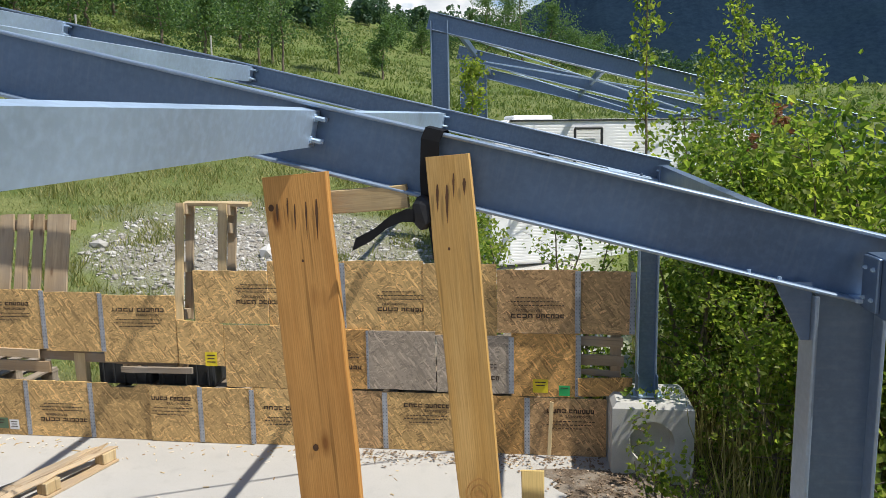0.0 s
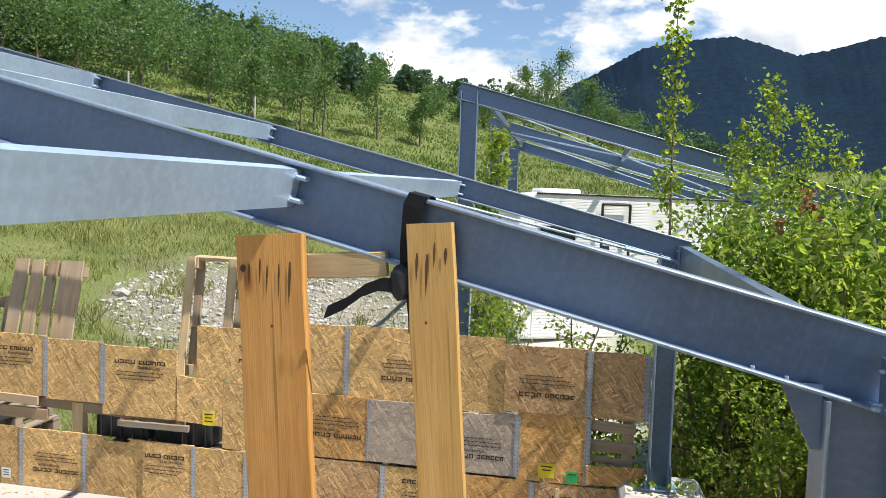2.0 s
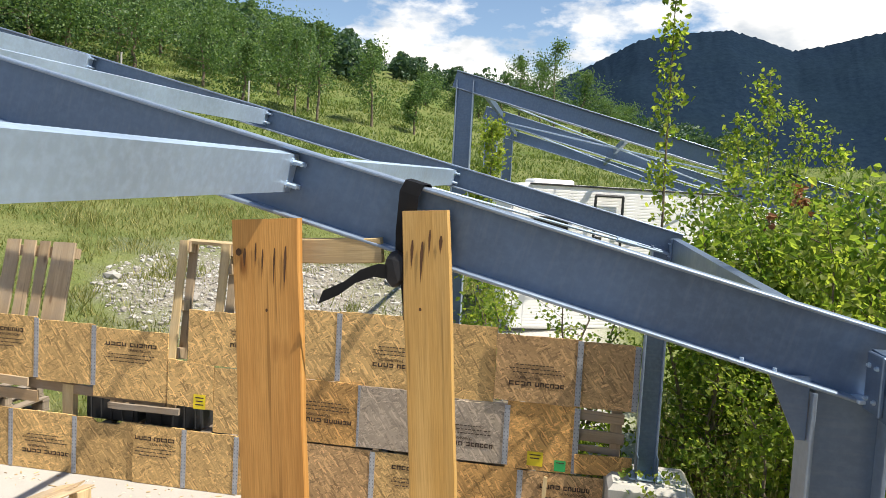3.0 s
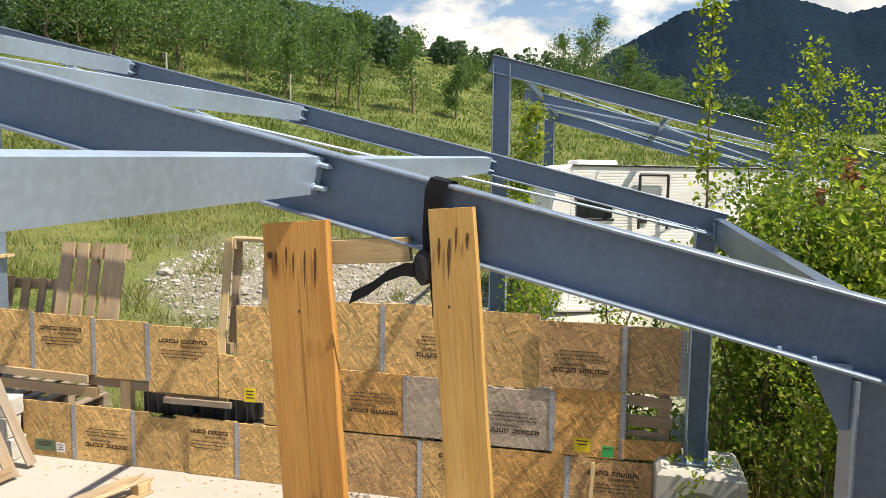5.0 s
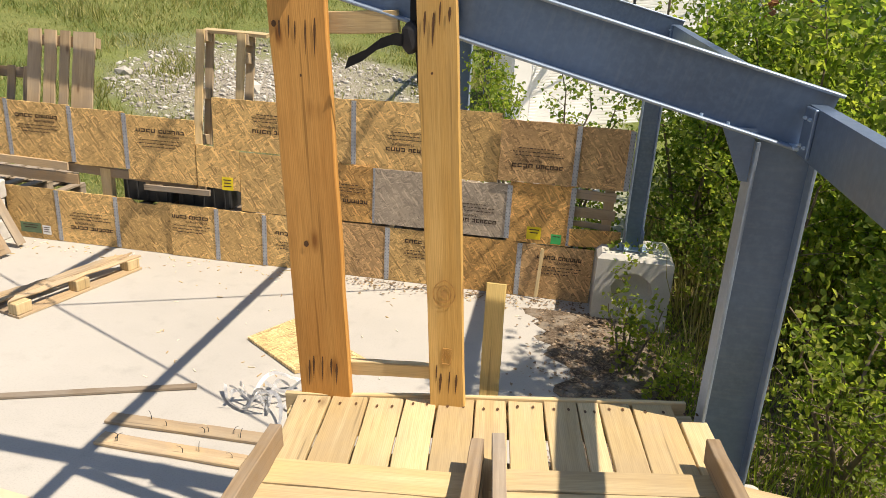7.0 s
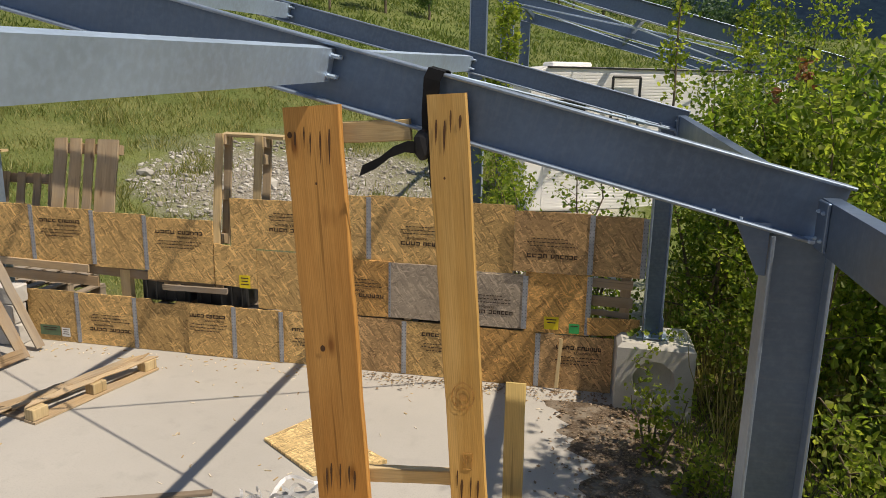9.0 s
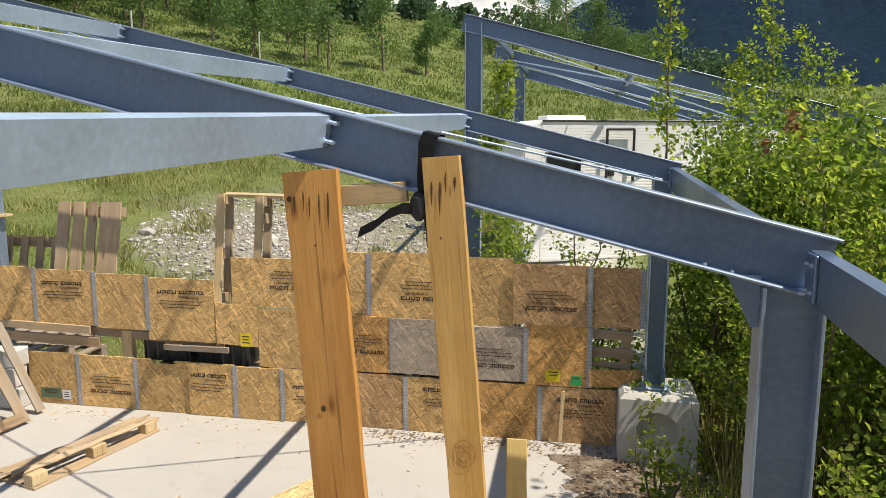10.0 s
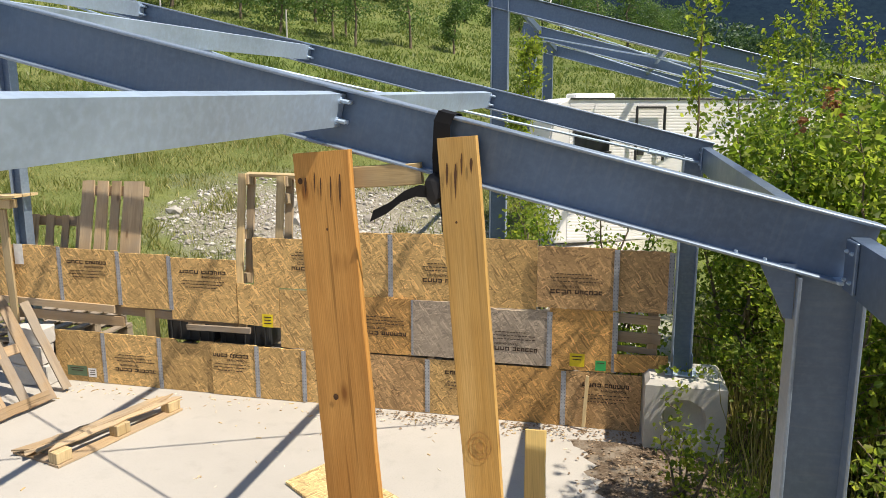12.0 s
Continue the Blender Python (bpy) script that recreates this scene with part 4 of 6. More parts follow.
# ---- lashed planks on the rafter ----
def nail_streaks(parent, x0, x1, z, y, count, seed, l0=0.05, l1=0.14):
    rng = random.Random(seed)
    for k in range(count):
        x = x0 + (x1 - x0) * (k + 0.5) / count + rng.uniform(-0.008, 0.008)
        l = rng.uniform(l0, l1)
        bm = bmesh.new()
        w = rng.uniform(0.003, 0.0062)
        pts = [(-w * 0.4, 0), (w * 0.4, 0), (w * 0.9, -l * 0.25), (w * 0.5, -l * 0.7), (0, -l), (-w * 0.6, -l * 0.65), (-w, -l * 0.3)]
        bm.faces.new([bm.verts.new((px, 0, pz)) for px, pz in pts])
        part("nail_stain", bm, NAIL, parent, m=pose(x, y, z + rng.uniform(-0.025, 0.02)))


def lashed_plank(label, tl, tr, bl, br, y0, y1, t, seed, streaks, knots=(), material=None):
    """An upright plank through four measured corners (x, z), front at y0 below and y1 above."""
    e = thing("upright_plank", label, "plank", "planks lashed to the rafter")
    cx0, cx1 = (bl[0] + br[0]) / 2, (tl[0] + tr[0]) / 2
    z0, z1 = (bl[1] + br[1]) / 2, (tl[1] + tr[1]) / 2
    w = ((tr[0] - tl[0]) + (br[0] - bl[0])) / 2
    a, b = Vector((cx0, y0 + t / 2, z0)), Vector((cx1, y1 + t / 2, z1))
    m = along(a, b, (0, 1, 0))
    part("plank", plank((b - a).length, w, t, 0.0025, seed, 0.004, 10), material or ORANGE, e, m=m)
    for end, flip in ((1, 1), (0, 1)):
        f = 0.955 if end else 0.115
        p = a.lerp(b, f)
        nail_streaks(e, p.x - w * 0.36, p.x + w * 0.38, p.z, p.y - t / 2 - 0.003, streaks, seed * 3 + end)
    for z, dx, r in knots:
        p = a.lerp(b, (z - z0) / (z1 - z0))
        rings = ((r, r * 0.90), (r * 0.66, r * 0.55), (r * 0.3, 0.0)) if r > 0.02 else ((r, 0.0),)
        bm = bmesh.new()
        for ro, ri in rings:
            c = [(math.cos(q * 0.3927), 1.25 * math.sin(q * 0.3927) + (0.10 if q == 4 else 0)) for q in range(16)]
            out = [bm.verts.new((ro * x, ro * y, 0)) for x, y in c]
            if ri:
                inn = [bm.verts.new((ri * x, ri * y, 0)) for x, y in c]
                for q in range(16):
                    bm.faces.new((out[q], out[(q + 1) % 16], inn[(q + 1) % 16], inn[q]))
            else:
                bm.faces.new(out)
        part("knot", bm, KNOT if r > 0.02 else NAIL, e, m=pose(p.x + dx, p.y - t / 2 - 0.003, p.z, 90, 0, 0))
    if material:
        p = a.lerp(b, (1.13 - z0) / (z1 - z0))
        bm = bmesh.new()
        for sx, sz, at in ((0.034, 0.002, (0, 0, 0.033)), (0.034, 0.002, (0, 0, -0.033)), (0.002, 0.066, (-0.016, 0, 0)), (0.002, 0.066, (0.016, 0, 0)), (0.002, 0.04, (-0.004, 0, 0)), (0.002, 0.03, (0.005, 0, 0.003))):
            box(sx, 0.002, sz, 0, at, bm)
        part("stamp", bm, KNOT, e, m=pose(p.x + 0.004, p.y - t / 2 - 0.003, p.z))
    return e, a, b


PLK_Y = 2.60
KNOT = plain_material("knot_wood", (0.47, 0.25, 0.075), 0.6, 0.0, 0.35, 30.0)
lashed_plank("wide orange-brown softwood plank with dark nail stains lashed upright", (-0.905, 2.428), (-0.70, 2.442), (-0.80, 0.86), (-0.585, 0.87), PLK_Y, PLK_Y, 0.038, 2, 5, ((1.53, -0.03, 0.010), (2.33, -0.085, 0.009), (2.16, 0.0, 0.004)))
lashed_plank("orange-brown softwood plank with nail stains and a large knot lashed upright", (-0.382, 2.483), (-0.248, 2.493), (-0.256, 0.885), (-0.114, 0.895), PLK_Y, PLK_Y, 0.038, 3, 4, ((1.39, 0.0, 0.044), (2.2, -0.02, 0.004)), GOLD)
loose_board("short pine crosspiece nailed between two upright planks near the top", (-0.80, 2.665, 2.335), (-0.45, 2.665, 2.36), 0.075, 0.035, PALE, (0, -1, 0), 21)
loose_board("short pine crosspiece nailed between two upright planks near the deck", (-0.66, 2.66, 0.99), (-0.20, 2.66, 1.03), 0.06, 0.035, PALE, (0, -1, 0), 22)
loose_board("pale rough offcut standing upright beyond the deck", (-0.035, 2.74, 0.55), (-0.056, 2.92, 1.328), 0.08, 0.022, YELLOW_PINE, (0, -1, 0), 23)


def strap():
    e = thing("ratchet_strap", "black webbing strap tied round the rafter with a loose end", "strap")
    w = 0.045
    x = -0.40

    def ribbon(name, pts, wide, width=w):
        bm = bmesh.new()
        wv = Vector(wide).normalized() * width / 2
        rows = [(bm.verts.new(Vector(p) - wv), bm.verts.new(Vector(p) + wv)) for p in pts]
        for a, b in zip(rows, rows[1:]):
            bm.faces.new((a[0], a[1], b[1], b[0]))
        bmesh.ops.solidify(bm, geom=bm.faces[:], thickness=0.003)
        part(name, bm, STRAP, e, smooth=False)

    zt = rafter_z(-0.36)
    s = Vector((1, 0, SLOPE))
    ribbon("loop", [(-0.37, 2.632, zt - 0.30), (-0.375, 2.630, zt - 0.15), (-0.37, 2.634, zt - 0.03), (-0.355, 2.64, zt + 0.004), (-0.35, 2.70, zt + 0.009), (-0.355, 2.76, zt + 0.004), (-0.36, 2.765, zt - 0.25)], s, 0.06)
    ribbon("tail", [(-0.40, 2.615, 2.30), (-0.45, 2.60, 2.305), (-0.50, 2.59, 2.285), (-0.55, 2.585, 2.245), (-0.61, 2.58, 2.215)], (0.3, 0.1, 1), 0.042)
    k = bmesh.new()
    bmesh.ops.create_icosphere(k, subdivisions=2, radius=0.045)
    bmesh.ops.scale(k, vec=(0.8, 0.5, 1.25), verts=k.verts)
    for v in k.verts:
        v.co += v.co.normalized() * 0.01 * noise.noise(v.co * 40)
    part("knot", k, STRAP, e, m=pose(-0.395, 2.622, 2.31))
    ribbon("short_tail", [(-0.36, 2.62, 2.28), (-0.35, 2.615, 2.22), (-0.345, 2.61, 2.165)], (1, 0, 0.1), 0.04)


strap()


# ---- deck of pallets ----
YAW = radians(6.3)
DU = Vector((math.cos(YAW), math.sin(YAW), 0.064)).normalized()
DV = Vector((-math.sin(YAW), math.cos(YAW), 0.0))
DW = DU.cross(DV)
DECK = basis(Vector((-0.83, 2.58, 0.868)), DU, DV, DW)


def deck():
    """The far pallet of the stand: boards run away from the viewer, origin at its far corner, top at zero."""
    e = thing("deck_pallet", "pale pine pallet deck with nail-stained boards and narrow gaps", "pallet", at=DECK)
    widths = (0.145, 0.155, 0.145, 0.135, 0.15, 0.13, 0.145, 0.135, 0.085, 0.125, 0.165, 0.11)
    x = 0.02
    for k, w in enumerate(widths):
        l = 1.18 if k < 11 else 1.05
        b = part("board", plank(l, w - 0.008, 0.022, 0.003, 100 + k, 0.003), PALE, e,
                 m=basis((x + w / 2, -l / 2 - (0.0 if k < 11 else 0.12), -0.011), Vector((1, 0, 0)), Vector((0, 0, 1)), Vector((0, -1, 0))))
        for s in (0.3, 0.72):
            bm = bmesh.new()
            bmesh.ops.create_circle(bm, cap_ends=True, segments=8, radius=0.007)
            bmesh.ops.scale(bm, vec=(0.8, 1.7, 1), verts=bm.verts)
            part("nail_stain", bm, NAIL, e, m=pose(x + w * s, -0.045 - 0.012 * ((k * 7) % 3), 0.0035))
        x += w
    part("edge_board", plank(1.62, 0.10, 0.022, 0.003, 130), PALE, e, m=basis((0.78, 0.014, -0.04), Vector((0, 0, 1)), Vector((0, 1, 0)), Vector((1, 0, 0))))
    for k, y in enumerate((-0.06, -0.58, -1.12)):
        part("stringer", plank(1.6, 0.10, 0.06, 0.003, 140 + k), PALE, e, m=basis((0.8, y, -0.075), Vector((0, 0, 1)), Vector((0, 1, 0)), Vector((1, 0, 0))))
    return e


deck()


def upturned_pallet(label, x0, x1, y0, y1, z, widths, seed, right=True, left=True, turn=0.0):
    """A pallet lying boards down, its stringers standing up, in the deck's own axes."""
    e = thing("upturned_pallet", label, "pallet", "upturned pallets on the deck", at=DECK @ Matrix.Translation((x0, y1, z)) @ Matrix.Rotation(radians(turn), 4, "Z") @ Matrix.Translation((-x0, -y1, 0)))
    y = y1
    for k, w in enumerate(widths):
        part("board", plank(x1 - x0, w - 0.006, 0.02, 0.003, seed + k, 0.003), PALE, e, m=basis(((x0 + x1) / 2, y - w / 2, 0.011), Vector((0, -1, 0)), Vector((0, 0, 1)), Vector((-1, 0, 0))))
        y -= w
    for flag, xs in ((left, x0 + 0.03), (right, x1 - 0.03)):
        if flag:
            part("stringer", plank(y1 - y0 + 0.06, 0.095, 0.045, 0.003, seed + 20 + flag), GREYWOOD if flag == 2 else PALLET, e,
                 m=basis((xs, (y0 + y1) / 2 + 0.03, 0.07), Vector((0, 0, 1)), Vector((1, 0, 0)), Vector((0, 1, 0))))
    return e


upturned_pallet("upturned pale pine pallet on the deck with its stringers upwards", 0.02, 0.80, -0.86, -0.45, 0.002, (0.14, 0.10, 0.07, 0.13), 200, turn=-4.0)
upturned_pallet("upturned pale pine pallet beside the steel column, stringers upwards", 0.815, 1.60, -0.92, -0.47, 0.002, (0.12, 0.10, 0.11, 0.12), 230, left=2)


def supports():
    """The stack that carries the deck: pallets on the slab."""
    for k in range(5):
        pallet("pallet", "stacked weathered pallet under the deck", pose(-0.05, 2.0, 0.002 + 0.147 * k, 0, 0, 6.3), 1.45, 1.1, seed=300 + k, material=PALLET, group="pallet stack")


supports()


def front_pallet():
    """The lower pallet at the near corner of the stand, one stringer on top."""
    e = thing("step_pallet", "weathered pallet step with a thick stringer along its edge", "pallet", at=DECK @ pose(-0.22, -0.77, -0.02, 0, 0, -13))
    for k in range(9):
        part("board", plank(0.95, 0.115, 0.02, 0.003, 600 + k, 0.004), PALE if k % 3 else PALLET, e, m=basis((0.06 + 0.122 * k, -0.47, -0.011), Vector((1, 0, 0)), Vector((0, 0, 1)), Vector((0, -1, 0))))
    part("stringer", plank(0.56, 0.10, 0.05, 0.004, 620), GREYWOOD, e, m=basis((0.27, -0.03, 0.052), Vector((0, 0, 1)), Vector((0, 1, 0)), Vector((1, 0, 0))))
    for k, y in enumerate((-0.05, -0.9)):
        part("stringer", plank(1.1, 0.10, 0.05, 0.004, 625 + k), PALLET, e, m=basis((0.55, y, -0.072), Vector((0, 0, 1)), Vector((0, 1, 0)), Vector((1, 0, 0))))
    for k in range(5):
        pallet("pallet", "stacked weathered pallet under the step", pose(-0.3, 1.05, 0.002 + 0.140 * k, 0, 0, 2), 1.3, 0.85, seed=340 + k, material=PALLET, group="pallet stack")


front_pallet()
loose_board("pale board laid beyond the steel column at footing height", (0.85, 2.86, 0.545), (1.42, 2.74, 0.56), 0.16, 0.03, PALE, (0, 0.3, 1), 71)


def tyre(x, y, z, r=0.34, w=0.21, tilt=0.0):
    e = thing("tyre", "worn black car tyre lying flat beside the pallet stack", "tyre", "tyres")
    prof = [(r * 0.60, -w * 0.36), (r * 0.63, -w * 0.48), (r * 0.80, -w * 0.5), (r * 0.94, -w * 0.44), (r, -w * 0.30), (r, w * 0.30), (r * 0.94, w * 0.44), (r * 0.80, w * 0.5), (r * 0.63, w * 0.48), (r * 0.60, w * 0.36), (r * 0.66, w * 0.3), (r * 0.70, 0), (r * 0.66, -w * 0.3)]
    n = 48
    verts, faces = [], []
    for k in range(n):
        a = 2 * math.pi * k / n
        for j, (q, zz) in enumerate(prof):
            groove = 0.006 if (j in (4, 5) and k % 2) else 0
            verts.append(((q - groove) * math.cos(a), (q - groove) * math.sin(a), zz))
    m = len(prof)
    for k in range(n):
        for j in range(m):
            faces.append((k * m + j, ((k + 1) % n) * m + j, ((k + 1) % n) * m + (j + 1) % m, k * m + (j + 1) % m))
    ob = link_mesh("casing", verts, faces, RUBBER, e, smooth=True)
    ob.matrix_local = pose(x, y, z, tilt, 0, 0)
    return e


tyre(-1.27, 1.98, 0.11)
tyre(-1.25, 1.96, 0.325)


# ---- loose things on the slab ----
loose_board("long thin weathered batten on the slab", (-3.15, 3.39, 0.012), (-1.98, 3.85, 0.012), 0.05, 0.02, GREYWOOD, (0, 0, 1), 61)
loose_board("old board with bent nails on the slab", (-2.29, 3.39, 0.012), (-1.36, 3.42, 0.012), 0.10, 0.02, WEATHERED, (0, 0, 1), 62)
loose_board("old pine board with bent nails on the slab", (-2.22, 3.20, 0.012), (-1.36, 3.19, 0.012), 0.11, 0.02, WEATHERED, (0, 0, 1), 63)


def bent_nails():
    rng = random.Random(14)
    for k in range(12):
        x, y = rng.uniform(-2.2, -1.42), (3.40 if k % 2 else 3.20) + rng.uniform(-0.03, 0.03)
        a = rng.uniform(0, 6.28)
        pts = [Vector((x, y, 0.02)), Vector((x, y, 0.045)), Vector((x + 0.012 * math.cos(a), y + 0.012 * math.sin(a), 0.062)), Vector((x + 0.03 * math.cos(a), y + 0.03 * math.sin(a), 0.066))]
        v, f = tube(pts, [0.0022, 0.0022, 0.002, 0.0012], 5)
        tagged(link_mesh("bent_nail", v, f, DARK), "bent rusty nail standing in an old board", "nail", "bent nails")


def sheet(label, pts, seed, material=OSB):
    bm = bmesh.new()
    lo = [bm.verts.new((x, y, 0.004)) for x, y in pts]
    hi = [bm.verts.new((x, y, 0.024 + 0.004 * k)) for k, (x, y) in enumerate(pts)]
    n = len(pts)
    bm.faces.new(hi)
    bm.faces.new(lo[::-1])
    for k in range(n):
        bm.faces.new((lo[k], lo[(k + 1) % n], hi[(k + 1) % n], hi[k]))
    bmesh.ops.recalc_face_normals(bm, faces=bm.faces)
    e = part("plywood_sheet", bm, material)
    return tagged(e, label, "sheet", "sheets on the slab")


sheet("yellow strand-board offcut lying on the slab", ((-1.96, 4.56), (-1.45, 4.18), (-1.02, 4.45), (-1.74, 4.93)), 1, PLY)
sheet("pale plywood offcut lying on the slab beside a tyre", ((-2.9, 2.75), (-2.75, 2.1), (-1.9, 2.2), (-1.96, 2.62)), 2, plain_material("pale_ply", (0.62, 0.50, 0.34), 0.7, 0, 0.12, 6.0))


STRIP = plain_material("bright_zinc_strip", (0.72, 0.73, 0.75), 0.4, 0.3)


def scrap_strips():
    e = thing("scrap_metal_strips", "tangled heap of bent perforated zinc strips on the slab", "scrap metal")
    rng = random.Random(4)
    for k in range(15):
        a0, r0 = rng.uniform(0, 6.28), rng.uniform(0.10, 0.32)
        cx, cy = -1.50 + rng.uniform(-0.16, 0.16), 3.80 + rng.uniform(-0.13, 0.13)
        z0, arc, tw = rng.uniform(0.01, 0.13), rng.uniform(0.6, 1.8), rng.uniform(-0.7, 0.7)
        bm = bmesh.new()
        rows = []
        for j in range(11):
            a = a0 + arc * j / 10
            p = Vector((cx + r0 * (math.cos(a) - math.cos(a0 + arc / 2)), cy + r0 * (math.sin(a) - math.sin(a0 + arc / 2)), max(0.012, z0 + 0.05 * math.sin(j * 0.5 + k) + 0.008 * j * tw)))
            wv = Vector((math.cos(a) * (0.9 if k % 2 else 0.3), math.sin(a) * (0.9 if k % 2 else 0.3), 0.6)).normalized() * 0.018
            rows.append((bm.verts.new(p - wv * 0.4), bm.verts.new(p + wv)))
        for a, b in zip(rows, rows[1:]):
            bm.faces.new((a[0], a[1], b[1], b[0]))
        bmesh.ops.solidify(bm, geom=bm.faces[:], thickness=0.0015)
        part("strip", bm, STRIP, e)
    return e


scrap_strips()


def leaning_pallet():
    """A broken pallet leaning at the end of the wall."""
    e = thing("leaning_pallet", "broken weathered pallet leaning with splayed slats", "pallet")
    lines = (((-4.74, 5.73, 0.03), (-5.12, 5.72, 0.85), 0.085), ((-4.68, 5.46, 0.03), (-5.30, 5.62, 0.92), 0.10), ((-4.72, 5.24, 0.03), (-5.33, 5.40, 0.90), 0.085),
             ((-4.76, 5.02, 0.03), (-5.38, 5.18, 0.88), 0.10), ((-4.80, 4.80, 0.03), (-5.42, 4.96, 0.86), 0.085))
    for k, (a, b, w) in enumerate(lines):
        part("slat", plank((Vector(b) - Vector(a)).length, w, 0.022, 0.004, 400 + k), PALLET if k % 2 else GREYWOOD, e, m=along(a, b, (1, -0.4, 0.9)))
    for k, (x, z) in enumerate(((-4.72, 0.07), (-5.03, 0.48), (-5.33, 0.87))):
        part("rail", plank(0.78, 0.095, 0.022, 0.004, 410 + k), PALLET, e, m=along((x - 0.08, 4.72 + 0.06 * k, z), (x + 0.02, 5.48 + 0.06 * k, z), (1, -0.4, 0.7)))
    return e


leaning_pallet()


def foam_blocks():
    """Rough white blocks stacked at the end of the wall."""
    rng = random.Random(8)
    for k, (x, y, z, sx, sy, sz, rz) in enumerate(((-5.22, 5.875, 0.10, 0.42, 0.19, 0.20, 3), (-5.24, 5.875, 0.30, 0.40, 0.18, 0.19, -3), (-5.21, 5.875, 0.485, 0.38, 0.18, 0.17, 2))):
        bm = box(sx, sy, sz, 0.012)
        bmesh.ops.subdivide_edges(bm, edges=bm.edges[:], cuts=2, use_grid_fill=True)
        for v in bm.verts:
            v.co += Vector((1, 1, 1)) * 0.012 * noise.noise(v.co * 14 + Vector((k * 5, 0, 0)))
        b = part("stone_block", bm, BLOCK_WHITE)
        b.matrix_world = pose(x, y, z, 0, 0, rz)
        tagged(b, "rough white aerated stone block stacked by the wall", "block", "white blocks")


BLOCK_WHITE = concrete_material("aerated_block", (0.58, 0.57, 0.55), 0.5)
foam_blocks()
shelf = thing("pallet_rack", "pine pallet pieces stacked against the far steel post", "pallet")
for k in range(3):
    part("board", plank(0.55, 0.09, 0.025, 0.003, 420 + k), PALE, shelf, m=along((-5.75, 5.86 + 0.1 * k, 1.80), (-5.16, 5.86 + 0.1 * k, 1.83), (0, 0, 1)))
part("block", box(0.14, 0.10, 0.08, 0.004, (-5.35, 5.90, 1.75)), PALE, shelf)
part("upright", plank(1.6, 0.085, 0.025, 0.003, 425), PALE, shelf, m=along((-5.42, 5.93, 0.0), (-5.45, 5.93, 1.78), (0, -1, 0)))


# ---- caravan ----
def caravan(x0, x1, y0, y1, zg):
    e = thing("caravan", "white ribbed caravan parked beyond the crate wall", "caravan", at=Matrix.Translation((x0 + 0.1, y0, 0)) @ Matrix.Rotation(radians(22), 4, "Z") @ Matrix.Translation((-x0, -y0, 0)))
    zb, zt = zg - 0.02, 2.86
    bm = bmesh.new()
    prof = [(x0 + 0.12, zb), (x1, zb), (x1, zt), (x0 + 0.35, zt), (x0 + 0.12, zt - 0.10), (x0, zt - 0.7), (x0, zb + 0.5)]
    a = [bm.verts.new((x, y0, z)) for x, z in prof]
    b = [bm.verts.new((x, y1, z)) for x, z in prof]
    bm.faces.new(a)
    bm.faces.new(b[::-1])
    for k in range(len(prof)):
        bm.faces.new((a[k], b[k], b[(k + 1) % len(prof)], a[(k + 1) % len(prof)]))
    bmesh.ops.recalc_face_normals(bm, faces=bm.faces)
    bmesh.ops.bevel(bm, geom=bm.edges[:], offset=0.03, segments=2, affect="EDGES")
    body = part("body", bm, WHITE_PANEL, e)
    ribs = bmesh.new()
    z = zb + 0.06
    while z < zt - 0.08:
        box(x1 - x0 - 0.5, 0.010, 0.044, 0.003, ((x0 + x1) / 2 + 0.1, y0 - 0.003, z), ribs)
        z += 0.052
    tagged(part("ribbing", ribs, WHITE_PANEL, e), kind="stuff")
    part("roof_edge", box(x1 - x0 - 0.4, 0.03, 0.03, 0.004, ((x0 + x1) / 2 + 0.15, y0 - 0.012, zt - 0.02)), DARK, e, "dark roof trim")
    part("roof_vent", box(0.75, 0.5, 0.09, 0.03, (x0 + 0.95, (y0 + y1) / 2, zt + 0.04)), WHITE_PANEL, e)
    for x, z, w, h in ((x0 + 0.75, 2.12, 0.62, 0.30),):
        win = part("window", box(w, 0.03, h, 0.012, (x, y0 - 0.016, z)), GLASS, e)
        part("window_frame", box(w + 0.08, 0.02, 0.04, 0.006, (x, y0 - 0.02, z + h / 2 + 0.02)), DARK, win)
        part("window_frame", box(w + 0.08, 0.02, 0.04, 0.006, (x, y0 - 0.02, z - h / 2 - 0.02)), DARK, win)
    for dx in (-0.25, 0.25):
        part("ladder_rail", cyl(0.025, 0.9, 8, (x0 + 1.75 + dx, y0 - 0.09, 2.25)), DARK, e)
    part("ladder_rail", cyl(0.025, 0.5, 8, (x0 + 1.75, y0 - 0.09, 2.7), Matrix.Rotation(radians(90), 4, "Y")), DARK, e)
    part("lamp", box(0.12, 0.04, 0.12, 0.02, (x0 + 1.62, y0 - 0.02, 1.95)), DARK, e)
    for x in (x0 + 1.9, x0 + 2.75):
        w = part("wheel", cyl(0.34, 0.2, 24, (x, y0 + 0.12, zg + 0.33), Matrix.Rotation(radians(90), 4, "X")), RUBBER, e)
        part("rim", cyl(0.19, 0.02, 20, (x, y0 + 0.012, zg + 0.33), Matrix.Rotation(radians(90), 4, "X")), STEEL_LIGHT, w)
    part("jack", cyl(0.03, zb - zg + 0.05, 8, (x0 + 0.5, y0 + 0.4, (zb + zg) / 2)), DARK, e)


caravan(-0.95, 4.4, 12.6, 14.0, height(1.0, 13.2))


